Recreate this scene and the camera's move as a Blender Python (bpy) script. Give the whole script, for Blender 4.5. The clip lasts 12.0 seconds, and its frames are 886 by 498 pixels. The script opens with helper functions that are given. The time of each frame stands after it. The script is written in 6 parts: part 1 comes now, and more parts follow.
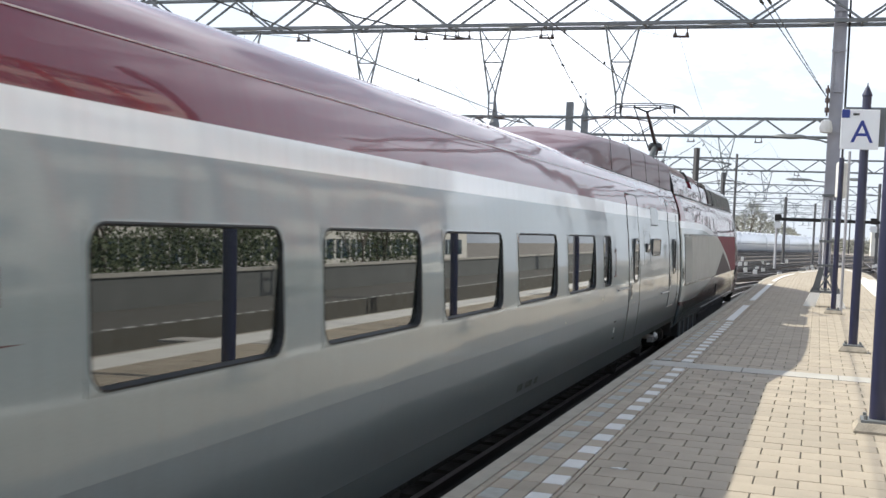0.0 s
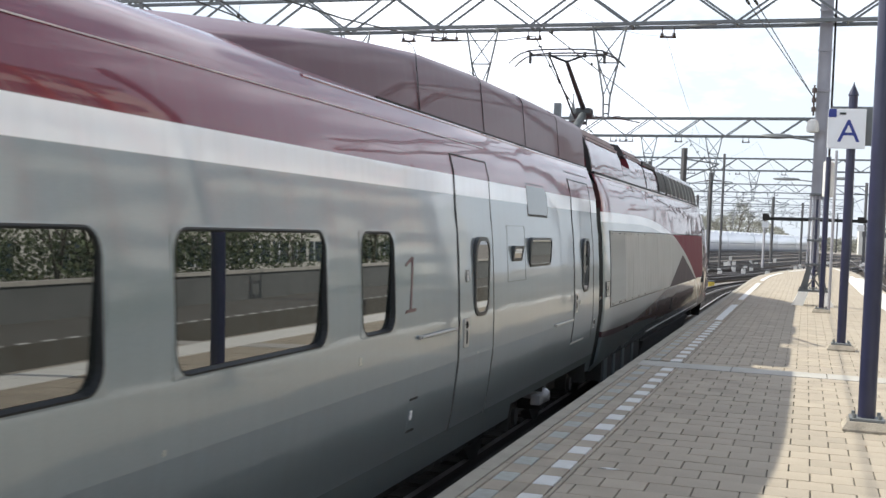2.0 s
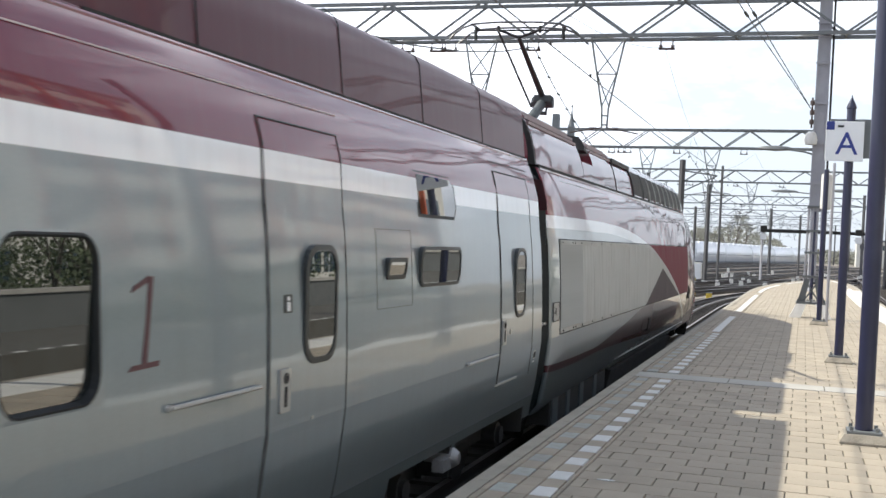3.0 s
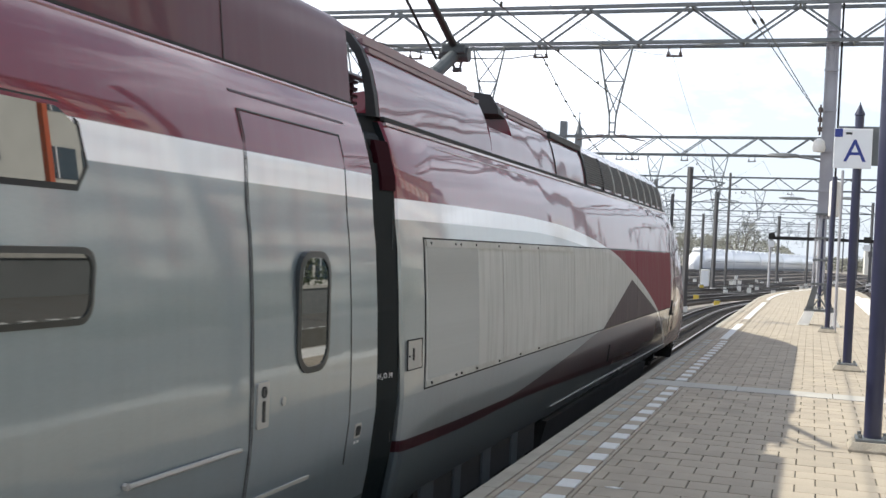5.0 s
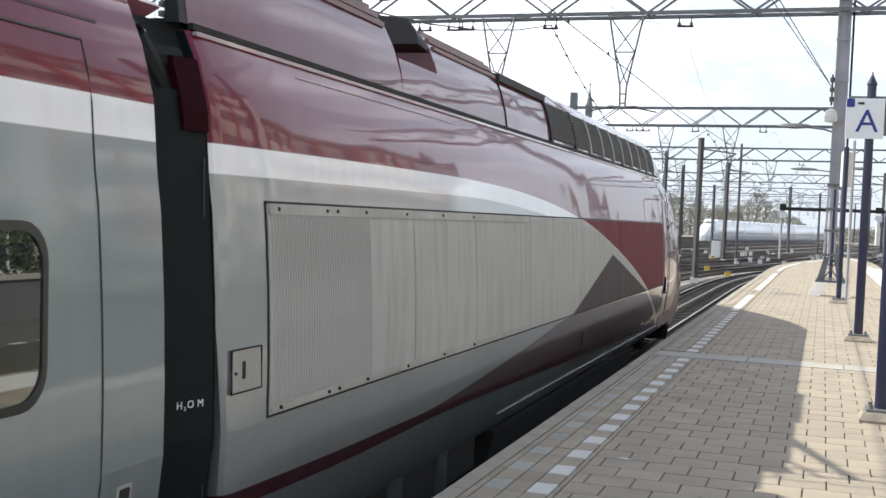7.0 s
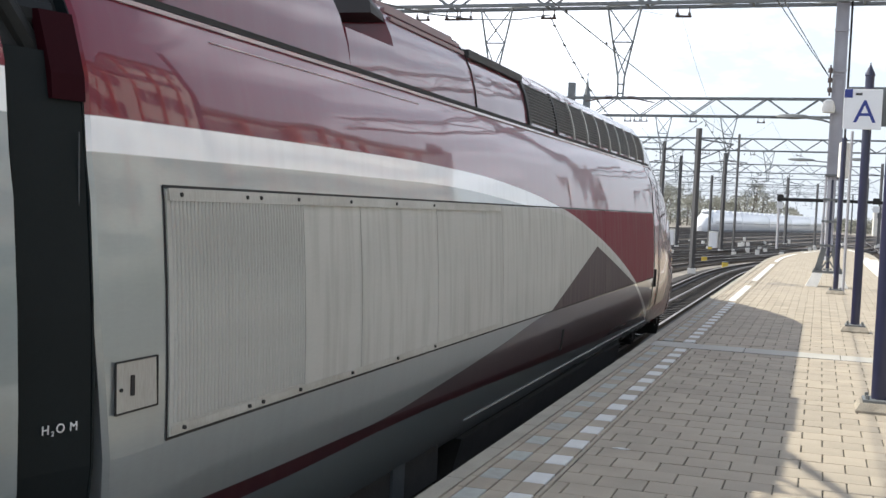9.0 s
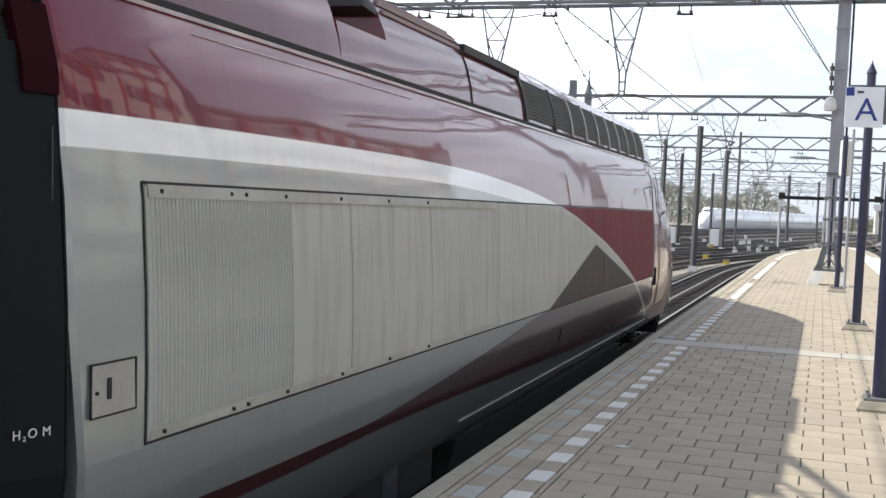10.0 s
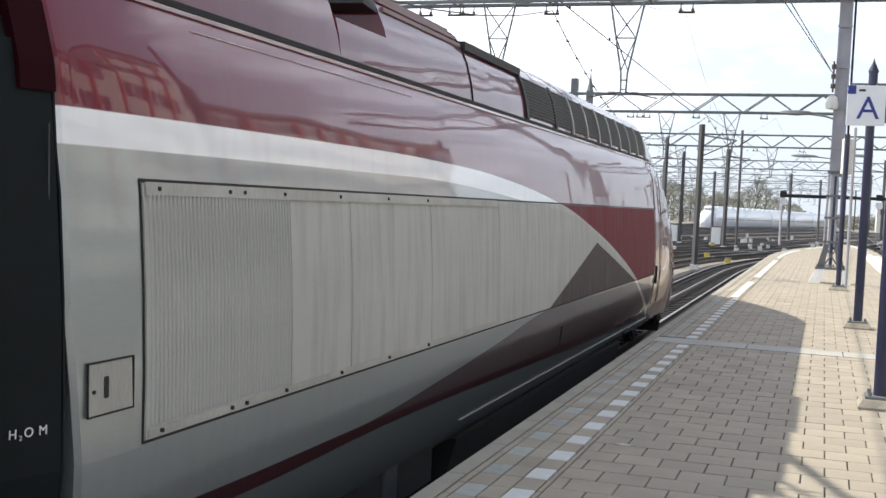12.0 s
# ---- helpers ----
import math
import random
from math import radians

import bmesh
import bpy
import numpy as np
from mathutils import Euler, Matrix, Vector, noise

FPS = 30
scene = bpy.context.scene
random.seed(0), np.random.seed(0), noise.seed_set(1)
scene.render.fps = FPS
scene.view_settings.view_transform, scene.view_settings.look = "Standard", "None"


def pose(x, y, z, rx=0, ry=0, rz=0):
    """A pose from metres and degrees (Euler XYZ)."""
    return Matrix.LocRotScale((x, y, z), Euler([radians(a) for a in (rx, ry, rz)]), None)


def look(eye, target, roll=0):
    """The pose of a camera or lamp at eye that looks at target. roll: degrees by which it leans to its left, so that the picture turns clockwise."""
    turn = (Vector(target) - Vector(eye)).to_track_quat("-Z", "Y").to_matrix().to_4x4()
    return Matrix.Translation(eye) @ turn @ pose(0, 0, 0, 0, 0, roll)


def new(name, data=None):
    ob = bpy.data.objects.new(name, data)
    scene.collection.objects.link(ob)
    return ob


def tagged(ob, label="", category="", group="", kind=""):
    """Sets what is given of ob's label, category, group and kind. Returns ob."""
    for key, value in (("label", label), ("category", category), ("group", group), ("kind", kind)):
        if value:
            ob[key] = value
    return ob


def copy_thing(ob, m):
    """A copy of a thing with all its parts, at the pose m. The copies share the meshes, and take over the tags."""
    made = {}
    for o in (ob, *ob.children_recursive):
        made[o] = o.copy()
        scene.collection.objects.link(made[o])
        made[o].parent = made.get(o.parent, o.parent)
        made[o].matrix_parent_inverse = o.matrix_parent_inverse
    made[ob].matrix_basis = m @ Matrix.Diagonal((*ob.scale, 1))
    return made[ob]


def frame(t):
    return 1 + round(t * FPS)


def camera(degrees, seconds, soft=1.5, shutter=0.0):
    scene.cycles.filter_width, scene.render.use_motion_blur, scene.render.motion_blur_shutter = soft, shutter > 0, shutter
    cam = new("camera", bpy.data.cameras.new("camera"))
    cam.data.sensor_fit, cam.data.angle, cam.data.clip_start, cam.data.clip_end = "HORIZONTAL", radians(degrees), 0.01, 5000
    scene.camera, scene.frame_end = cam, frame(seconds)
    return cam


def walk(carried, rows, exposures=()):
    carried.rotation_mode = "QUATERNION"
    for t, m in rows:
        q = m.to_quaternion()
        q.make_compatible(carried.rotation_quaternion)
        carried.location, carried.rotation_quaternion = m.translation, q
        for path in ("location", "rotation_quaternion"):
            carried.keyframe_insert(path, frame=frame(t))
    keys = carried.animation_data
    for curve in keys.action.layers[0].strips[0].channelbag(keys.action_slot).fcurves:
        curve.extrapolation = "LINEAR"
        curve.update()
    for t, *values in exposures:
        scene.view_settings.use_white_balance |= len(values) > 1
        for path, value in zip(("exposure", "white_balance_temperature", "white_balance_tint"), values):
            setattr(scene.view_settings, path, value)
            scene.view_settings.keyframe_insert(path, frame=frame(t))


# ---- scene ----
# ---------------------------------------------------------------- camera and walk
EYE_Z = 1.69
cam = camera(41.0, 12.0, shutter=0.3)
# seconds, yaw to the left, tilt, roll, from one standing place on the platform
TURNS = [
    (0.0, 17.542, -1.269, 2.889), (0.5, 17.323, -1.046, 2.890), (1.0, 17.076, -1.063, 2.695),
    (1.5, 16.983, -1.180, 2.450), (2.0, 17.005, -1.166, 2.519), (2.5, 17.001, -0.967, 2.641),
    (3.0, 16.929, -0.670, 2.839), (3.4, 16.95, -0.35, 2.92), (4.0, 17.03, 0.02, 3.00), (4.5, 17.15, 0.02, 2.97),
    (5.0, 17.306, -0.351, 2.891), (5.5, 17.444, -0.894, 2.847),
    (6.0, 17.651, -1.250, 2.743), (6.5, 17.678, -1.502, 2.697), (7.0, 17.744, -1.703, 2.630),
    (8.0, 17.67, -1.99, 2.68), (9.0, 17.599, -2.182, 2.742), (9.5, 17.605, -2.252, 2.790), (10.0, 17.651, -2.299, 2.803),
    (10.5, 17.686, -2.338, 2.803), (11.0, 17.718, -2.352, 2.837), (11.5, 17.728, -2.385, 2.870), (12.0, 17.713, -2.395, 2.842)]


def aimed(yaw, tilt, roll):
    """The camera's pose from its standing place."""
    y, p = radians(yaw), radians(tilt)
    way = Vector((-math.sin(y) * math.cos(p), math.cos(y) * math.cos(p), math.sin(p)))
    return look((0, 0, EYE_Z), Vector((0, 0, EYE_Z)) + way * 10, roll)


walk(cam, [(t, aimed(a, b, c)) for t, a, b, c in TURNS], exposures=[(0.0, 0.50, 5920, 8), (12.0, 0.50, 5920, 8)])

# ---------------------------------------------------------------- sky and sun
SUN_ELEVATION, SUN_AZIMUTH = 46.3, -88.0        # degrees; azimuth from the track's direction, left is negative
world = bpy.data.worlds.new("world")
scene.world = world
world.use_nodes = True
wn = world.node_tree
wn.nodes.clear()


def wnode(kind, **values):
    n = wn.nodes.new(kind)
    for key, value in values.items():
        n.inputs[key].default_value = value
    return n


sky = wn.nodes.new("ShaderNodeTexSky")
sky.sky_type = "NISHITA"
sky.sun_disc = False
sky.sun_elevation = radians(SUN_ELEVATION)
sky.sun_rotation = radians(SUN_AZIMUTH)
sky.air_density, sky.dust_density = 1.0, 3.0
w_coord = wn.nodes.new("ShaderNodeTexCoord")
w_map = wn.nodes.new("ShaderNodeMapping")
w_map.inputs["Scale"].default_value = (1.0, 1.0, 2.6)
w_noise = wnode("ShaderNodeTexNoise", Scale=2.1, Detail=8.0, Roughness=0.58)
w_ramp = wn.nodes.new("ShaderNodeValToRGB")
w_ramp.color_ramp.elements[0].position, w_ramp.color_ramp.elements[1].position = 0.47, 0.63
w_gain = wn.nodes.new("ShaderNodeMixRGB")
w_gain.blend_type = "MULTIPLY"
w_gain.inputs[0].default_value = 1.0
w_gain.inputs[2].default_value = (0.11, 0.11, 0.11, 1)
w_mix = wn.nodes.new("ShaderNodeMixRGB")
w_mix.inputs[2].default_value = (1.62, 1.58, 1.60, 1)      # sunlit clouds
w_soft = wn.nodes.new("ShaderNodeMixRGB")
w_soft.inputs[0].default_value = 0.62
# pale haze at the horizon, blue higher up, between the clouds
w_up = wn.nodes.new("ShaderNodeSeparateXYZ")
w_rise = wn.nodes.new("ShaderNodeMapRange")
w_rise.inputs["From Min"].default_value, w_rise.inputs["From Max"].default_value = 0.20, 0.70
w_haze = wn.nodes.new("ShaderNodeMixRGB")
w_haze.inputs[1].default_value = (1.06, 1.08, 1.11, 1)
w_haze.inputs[2].default_value = (0.30, 0.36, 0.47, 1)
w_back = wnode("ShaderNodeBackground", Strength=0.91)
w_out = wn.nodes.new("ShaderNodeOutputWorld")
wn.links.new(w_coord.outputs["Generated"], w_map.inputs["Vector"])
wn.links.new(w_coord.outputs["Generated"], w_up.inputs[0])
wn.links.new(w_up.outputs["Z"], w_rise.inputs["Value"])
wn.links.new(w_rise.outputs[0], w_haze.inputs[0])
wn.links.new(w_haze.outputs["Color"], w_soft.inputs[2])
wn.links.new(w_map.outputs["Vector"], w_noise.inputs["Vector"])
wn.links.new(w_noise.outputs["Fac"], w_ramp.inputs["Fac"])
wn.links.new(sky.outputs["Color"], w_gain.inputs[1])
wn.links.new(w_gain.outputs["Color"], w_soft.inputs[1])
wn.links.new(w_soft.outputs["Color"], w_mix.inputs[1])
wn.links.new(w_ramp.outputs["Color"], w_mix.inputs[0])
wn.links.new(w_mix.outputs["Color"], w_back.inputs["Color"])
wn.links.new(w_back.outputs["Background"], w_out.inputs["Surface"])

sun_data = bpy.data.lights.new("sun", "SUN")
sun_data.energy, sun_data.angle, sun_data.color = 5.0, radians(0.6), (1.0, 0.89, 0.71)
sun = new("sun", sun_data)
_e, _a = radians(SUN_ELEVATION), radians(SUN_AZIMUTH)
sun_from = Vector((math.sin(_a) * math.cos(_e), math.cos(_a) * math.cos(_e), math.sin(_e)))
sun.matrix_world = look(sun_from * 60, (0, 0, 0))


# ---------------------------------------------------------------- materials
def material(name, colour, rough=0.6, metal=0.0, vary=0.15, scale=6.0, fine=60.0, bump=0.1, coat=0.0, spec=0.5, each=0.0,
             stretch=(1, 1, 1), tint=None, coat_rough=0.04, island=0.0):
    """A surface with variation at two scales; each: difference from piece to piece."""
    m = bpy.data.materials.new(name)
    m.use_nodes = True
    nt = m.node_tree
    b = nt.nodes["Principled BSDF"]
    b.inputs["Roughness"].default_value, b.inputs["Metallic"].default_value = rough, metal
    b.inputs["Coat Weight"].default_value, b.inputs["Coat Roughness"].default_value = coat, coat_rough
    b.inputs["Specular IOR Level"].default_value = spec
    co = nt.nodes.new("ShaderNodeTexCoord")
    mp = nt.nodes.new("ShaderNodeMapping")
    mp.inputs["Scale"].default_value = stretch
    nt.links.new(co.outputs["Object"], mp.inputs["Vector"])
    n1, n2 = nt.nodes.new("ShaderNodeTexNoise"), nt.nodes.new("ShaderNodeTexNoise")
    for n, s, d in ((n1, scale, 5.0), (n2, fine, 3.0)):
        n.inputs["Scale"].default_value, n.inputs["Detail"].default_value = s, d
        nt.links.new(mp.outputs["Vector"], n.inputs["Vector"])
    add = nt.nodes.new("ShaderNodeMath")
    add.operation = "MULTIPLY_ADD"
    add.inputs[1].default_value = 0.55
    nt.links.new(n2.outputs["Fac"], add.inputs[0])
    nt.links.new(n1.outputs["Fac"], add.inputs[2])
    value = add.outputs[0]
    if each or island:
        info = nt.nodes.new("ShaderNodeObjectInfo" if each else "ShaderNodeNewGeometry")
        extra = nt.nodes.new("ShaderNodeMath")
        extra.operation = "MULTIPLY_ADD"
        extra.inputs[1].default_value = each or island
        nt.links.new(info.outputs["Random" if each else "Random Per Island"], extra.inputs[0])
        nt.links.new(value, extra.inputs[2])
        value = extra.outputs[0]
    rng = nt.nodes.new("ShaderNodeMapRange")
    rng.inputs["From Min"].default_value = 0.45
    rng.inputs["From Max"].default_value = 1.10 + (each or island)
    nt.links.new(value, rng.inputs["Value"])
    mix = nt.nodes.new("ShaderNodeMixRGB")
    dark = tint or colour
    mix.inputs[1].default_value = (*[c * (1 - vary) for c in dark], 1)
    mix.inputs[2].default_value = (*[min(1, c * (1 + vary)) for c in colour], 1)
    nt.links.new(rng.outputs[0], mix.inputs[0])
    nt.links.new(mix.outputs[0], b.inputs["Base Color"])
    if bump:
        bp = nt.nodes.new("ShaderNodeBump")
        bp.inputs["Strength"].default_value, bp.inputs["Distance"].default_value = bump, 0.01
        nt.links.new(n2.outputs["Fac"], bp.inputs["Height"])
        nt.links.new(bp.outputs["Normal"], b.inputs["Normal"])
    return m


def curve_of(nt, value, points, low, high, top=3.4, base=-0.6):
    """The height given by a smooth line through points (place, height), over the value."""
    rng = nt.nodes.new("ShaderNodeMapRange")
    rng.inputs["From Min"].default_value, rng.inputs["From Max"].default_value = low, high
    nt.links.new(value, rng.inputs["Value"])
    fc = nt.nodes.new("ShaderNodeFloatCurve")
    c = fc.mapping.curves[0]
    pts = [((p - low) / (high - low), (h - base) / (top - base)) for p, h in points]
    c.points[0].location, c.points[1].location = pts[0], pts[-1]
    for p in pts[1:-1]:
        c.points.new(*p)
    if len(points) < 6:
        for p in c.points:
            p.handle_type = "VECTOR"
    fc.mapping.update()
    nt.links.new(rng.outputs[0], fc.inputs["Value"])
    back = nt.nodes.new("ShaderNodeMath")
    back.operation = "MULTIPLY_ADD"
    back.inputs[1].default_value, back.inputs[2].default_value = top - base, base
    nt.links.new(fc.outputs[0], back.inputs[0])
    return back.outputs[0]


RED, WHITE, SILVER = (0.150, 0.014, 0.030), (0.86, 0.88, 0.91), (0.340, 0.376, 0.390)
COACH_SILVER = (0.258, 0.303, 0.330)
DARK, PLUM, SLATE = (0.072, 0.054, 0.060), (0.040, 0.012, 0.017), (0.095, 0.115, 0.125)


def livery(name, layers, off_y, off_z, wave=0.35, satin=0.06, grey=None, metal=0.0, grime_most=0.09):
    """Glossy train paint in zones. layers: (colour, lower edge, upper edge, from, to); an edge is a height or a line of points."""
    m = material(name, grey or SILVER, 0.32, 0.0, 0.05, 1.3, 40.0, 0.0, coat=0.85, coat_rough=0.03, spec=0.12, stretch=(1, 0.5, 2))
    nt = m.node_tree
    b = nt.nodes["Principled BSDF"]
    under = b.inputs["Base Color"].links[0].from_socket
    co = nt.nodes.new("ShaderNodeTexCoord")
    sep = nt.nodes.new("ShaderNodeSeparateXYZ")
    nt.links.new(co.outputs["Object"], sep.inputs[0])

    def shifted(sock, by):
        n = nt.nodes.new("ShaderNodeMath")
        n.inputs[1].default_value = by
        nt.links.new(sock, n.inputs[0])
        return n.outputs[0]

    y, z = shifted(sep.outputs["Y"], off_y), shifted(sep.outputs["Z"], off_z)

    def over(value, edge):
        """1 where value lies over the edge, with a hair's soft border."""
        d = nt.nodes.new("ShaderNodeMath")
        d.operation = "SUBTRACT"
        nt.links.new(value, d.inputs[0])
        if isinstance(edge, (int, float)):
            d.inputs[1].default_value = edge
        else:
            nt.links.new(edge, d.inputs[1])
        r = nt.nodes.new("ShaderNodeMapRange")
        r.inputs["From Min"].default_value, r.inputs["From Max"].default_value = -0.003, 0.003
        nt.links.new(d.outputs[0], r.inputs["Value"])
        return r.outputs[0]

    def times(p, q):
        n = nt.nodes.new("ShaderNodeMath")
        n.operation = "MULTIPLY"
        nt.links.new(p, n.inputs[0])
        nt.links.new(q, n.inputs[1])
        return n.outputs[0]

    def inverse(p):
        n = nt.nodes.new("ShaderNodeMath")
        n.operation = "SUBTRACT"
        n.inputs[0].default_value = 1.0
        nt.links.new(p, n.inputs[1])
        return n.outputs[0]

    gloss, bare = None, None
    for colour, lower, upper, first, last in layers:
        mask = None
        for edge, flip in ((lower, False), (upper, True)):
            if edge is None:
                continue
            if not isinstance(edge, (int, float)):
                edge = curve_of(nt, y, edge, edge[0][0], edge[-1][0])
            o = over(z, edge)
            o = inverse(o) if flip else o
            mask = o if mask is None else times(mask, o)
        if first is not None:
            o = over(y, first)
            mask = o if mask is None else times(mask, o)
        if last is not None:
            mask = times(mask, inverse(over(y, last)))
        mix = nt.nodes.new("ShaderNodeMixRGB")
        mix.inputs[2].default_value = (*colour, 1)
        nt.links.new(mask, mix.inputs[0])
        nt.links.new(under, mix.inputs[1])
        under = mix.outputs[0]
        free = inverse(mask)
        bare = free if bare is None else times(bare, free)
        if colour[0] > 2 * colour[1]:
            if gloss is None:
                gloss = mask
            else:
                n = nt.nodes.new("ShaderNodeMath")
                n.operation = "MAXIMUM"
                nt.links.new(gloss, n.inputs[0])
                nt.links.new(mask, n.inputs[1])
                gloss = n.outputs[0]
    if bare is not None and metal:
        r = nt.nodes.new("ShaderNodeMapRange")
        r.inputs["To Max"].default_value = metal
        nt.links.new(bare, r.inputs["Value"])
        nt.links.new(r.outputs[0], b.inputs["Metallic"])
    if gloss is not None:
        r = nt.nodes.new("ShaderNodeMapRange")
        r.inputs["To Min"].default_value, r.inputs["To Max"].default_value = satin, 0.035
        nt.links.new(gloss, r.inputs["Value"])
        nt.links.new(r.outputs[0], b.inputs["Coat Roughness"])
    # streaks of brake dust and rain
    grime = nt.nodes.new("ShaderNodeTexNoise")
    mp = nt.nodes.new("ShaderNodeMapping")
    mp.inputs["Scale"].default_value = (1, 5, 0.5)
    nt.links.new(co.outputs["Object"], mp.inputs["Vector"])
    nt.links.new(mp.outputs["Vector"], grime.inputs["Vector"])
    grime.inputs["Scale"].default_value, grime.inputs["Detail"].default_value = 2.0, 6.0
    r = nt.nodes.new("ShaderNodeMapRange")
    r.inputs["From Min"].default_value, r.inputs["From Max"].default_value = 0.45, 0.80
    r.inputs["To Max"].default_value = grime_most
    nt.links.new(grime.outputs["Fac"], r.inputs["Value"])
    mix = nt.nodes.new("ShaderNodeMixRGB")
    mix.inputs[2].default_value = (0.16, 0.14, 0.115, 1)
    nt.links.new(r.outputs[0], mix.inputs[0])
    nt.links.new(under, mix.inputs[1])
    nt.links.new(mix.outputs[0], b.inputs["Base Color"])
    # panels are never quite flat
    wav = nt.nodes.new("ShaderNodeTexNoise")
    wav.inputs["Scale"].default_value, wav.inputs["Detail"].default_value = 0.9, 1.0
    nt.links.new(co.outputs["Object"], wav.inputs["Vector"])
    bp = nt.nodes.new("ShaderNodeBump")
    bp.inputs["Strength"].default_value, bp.inputs["Distance"].default_value = wave, 0.03
    nt.links.new(wav.outputs["Fac"], bp.inputs["Height"])
    nt.links.new(bp.outputs["Normal"], b.inputs["Normal"])
    nt.links.new(bp.outputs["Normal"], b.inputs["Coat Normal"])
    return m


def window_glass(name, tone=(0.012, 0.015, 0.014), ior=2.0):
    m = bpy.data.materials.new(name)
    m.use_nodes = True
    b = m.node_tree.nodes["Principled BSDF"]
    b.inputs["Base Color"].default_value = (*tone, 1)
    b.inputs["Roughness"].default_value, b.inputs["IOR"].default_value = 0.015, ior
    b.inputs["Specular IOR Level"].default_value = 0.8
    return m


TILE = material("tile_paving", (0.340, 0.292, 0.224), 0.85, 0, 0.16, 2.2, 90, 0.25, each=0.22, tint=(0.272, 0.239, 0.188))
TILE_REST = material("tile_paving_far", (0.340, 0.292, 0.224), 0.85, 0, 0.16, 2.2, 90, 0.25, island=0.22, tint=(0.272, 0.239, 0.188))
JOINT = material("joint_sand", (0.13, 0.115, 0.09), 0.95, 0, 0.25, 9, 120, 0.3)
KERB = material("kerb_concrete", (0.30, 0.275, 0.225), 0.88, 0, 0.2, 3, 70, 0.3)
WHITE_TILE = material("white_marking", (0.56, 0.56, 0.54), 0.7, 0, 0.10, 8, 80, 0.15, each=0.15)
WORN_TILE = material("worn_marking", (0.33, 0.345, 0.32), 0.8, 0, 0.18, 12, 80, 0.2, each=0.4, tint=(0.28, 0.27, 0.24))
BAND = material("band_concrete", (0.36, 0.345, 0.315), 0.85, 0, 0.14, 2.5, 70, 0.25)
WALL = material("platform_wall", (0.10, 0.095, 0.085), 0.9, 0, 0.3, 2, 40, 0.4)
BALLAST = material("ballast", (0.215, 0.195, 0.17), 0.95, 0, 0.45, 0.35, 13, 1.0, tint=(0.17, 0.15, 0.125))
RUSTY = material("rusty_ballast", (0.085, 0.070, 0.058), 0.95, 0, 0.5, 0.3, 9, 0.8, tint=(0.05, 0.042, 0.036))
# dark ballast, deepened to near black: shade beside the train is in the colour
SHADED_BED = material("shaded_ballast", (0.024, 0.020, 0.017), 0.9, 0, 0.5, 2.0, 16, 0.9)
STONE = material("ballast_stone", (0.30, 0.26, 0.22), 0.95, 0, 0.35, 20, 90, 0.4, island=0.5)
RAIL = material("rail_steel", (0.030, 0.023, 0.020), 0.6, 0.4, 0.3, 8, 80, 0.2)
RAIL_TOP = material("rail_top", (0.24, 0.22, 0.21), 0.45, 0.6, 0.1, 8, 80, 0.05)
SLEEPER = material("sleeper", (0.065, 0.055, 0.046), 0.9, 0, 0.3, 5, 60, 0.4, island=0.4)
POST_BLUE = material("post_paint", (0.016, 0.018, 0.050), 0.45, 0, 0.15, 7, 60, 0.05, coat=0.3)
FOOT = material("foot_concrete", (0.30, 0.27, 0.22), 0.9, 0, 0.3, 9, 70, 0.5)
SIGN_WHITE = material("sign_white", (0.78, 0.79, 0.80), 0.4, 0, 0.04, 5, 60, 0.0)
SIGN_BLUE = material("sign_blue", (0.02, 0.035, 0.22), 0.4, 0, 0.05, 5, 60, 0.0)
GREY_STEEL = material("grey_steel", (0.155, 0.165, 0.168), 0.55, 0.35, 0.15, 3, 60, 0.08)
MAST_GREY = material("mast_grey", (0.34, 0.34, 0.37), 0.6, 0.2, 0.15, 2, 60, 0.08)
YARD_GREY = material("yard_mast_grey", (0.075, 0.075, 0.08), 0.65, 0.2, 0.15, 2, 60, 0.08)
WIRE = material("wire", (0.05, 0.05, 0.045), 0.5, 0.5, 0.1, 5, 60, 0)
INSULATOR = material("insulator", (0.06, 0.04, 0.035), 0.3, 0, 0.2, 20, 60, 0)
WHITE_BASE = material("white_base", (0.66, 0.65, 0.62), 0.7, 0, 0.12, 6, 60, 0.2)
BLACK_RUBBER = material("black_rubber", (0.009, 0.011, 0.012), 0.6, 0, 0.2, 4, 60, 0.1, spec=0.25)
GREEN_GREY = material("end_panel_paint", (0.008, 0.012, 0.014), 0.5, 0, 0.15, 3, 60, 0.03, spec=0.12)
FRAME_GREY = material("window_rubber", (0.020, 0.024, 0.024), 0.4, 0, 0.1, 4, 60, 0.0)
UNDER = material("underframe", (0.025, 0.024, 0.022), 0.8, 0.1, 0.4, 4, 50, 0.3)
SILVER_BOX = material("axle_box_grey", (0.30, 0.30, 0.30), 0.5, 0.4, 0.2, 8, 60, 0.1)
LETTER = material("white_letters", (0.75, 0.75, 0.75), 0.5, 0, 0.05, 5, 60, 0)
RED_PAINT = material("red_mark", (0.075, 0.022, 0.030), 0.4, 0, 0.05, 5, 60, 0)
JOINT_GREY = material("panel_gap_grey", (0.06, 0.06, 0.06), 0.7, 0, 0.2, 5, 60, 0)
GROOVE = material("dark_groove", (0.02, 0.02, 0.02), 0.8, 0, 0.2, 5, 60, 0)
PANEL = material("panel_grey", (0.45, 0.455, 0.435), 0.55, 0, 0.10, 0.9, 50, 0.03, stretch=(1, 3, 0.35), tint=(0.30, 0.285, 0.24))
TRIM = material("trim_grey", (0.36, 0.355, 0.33), 0.4, 0, 0.08, 3, 60, 0.02)
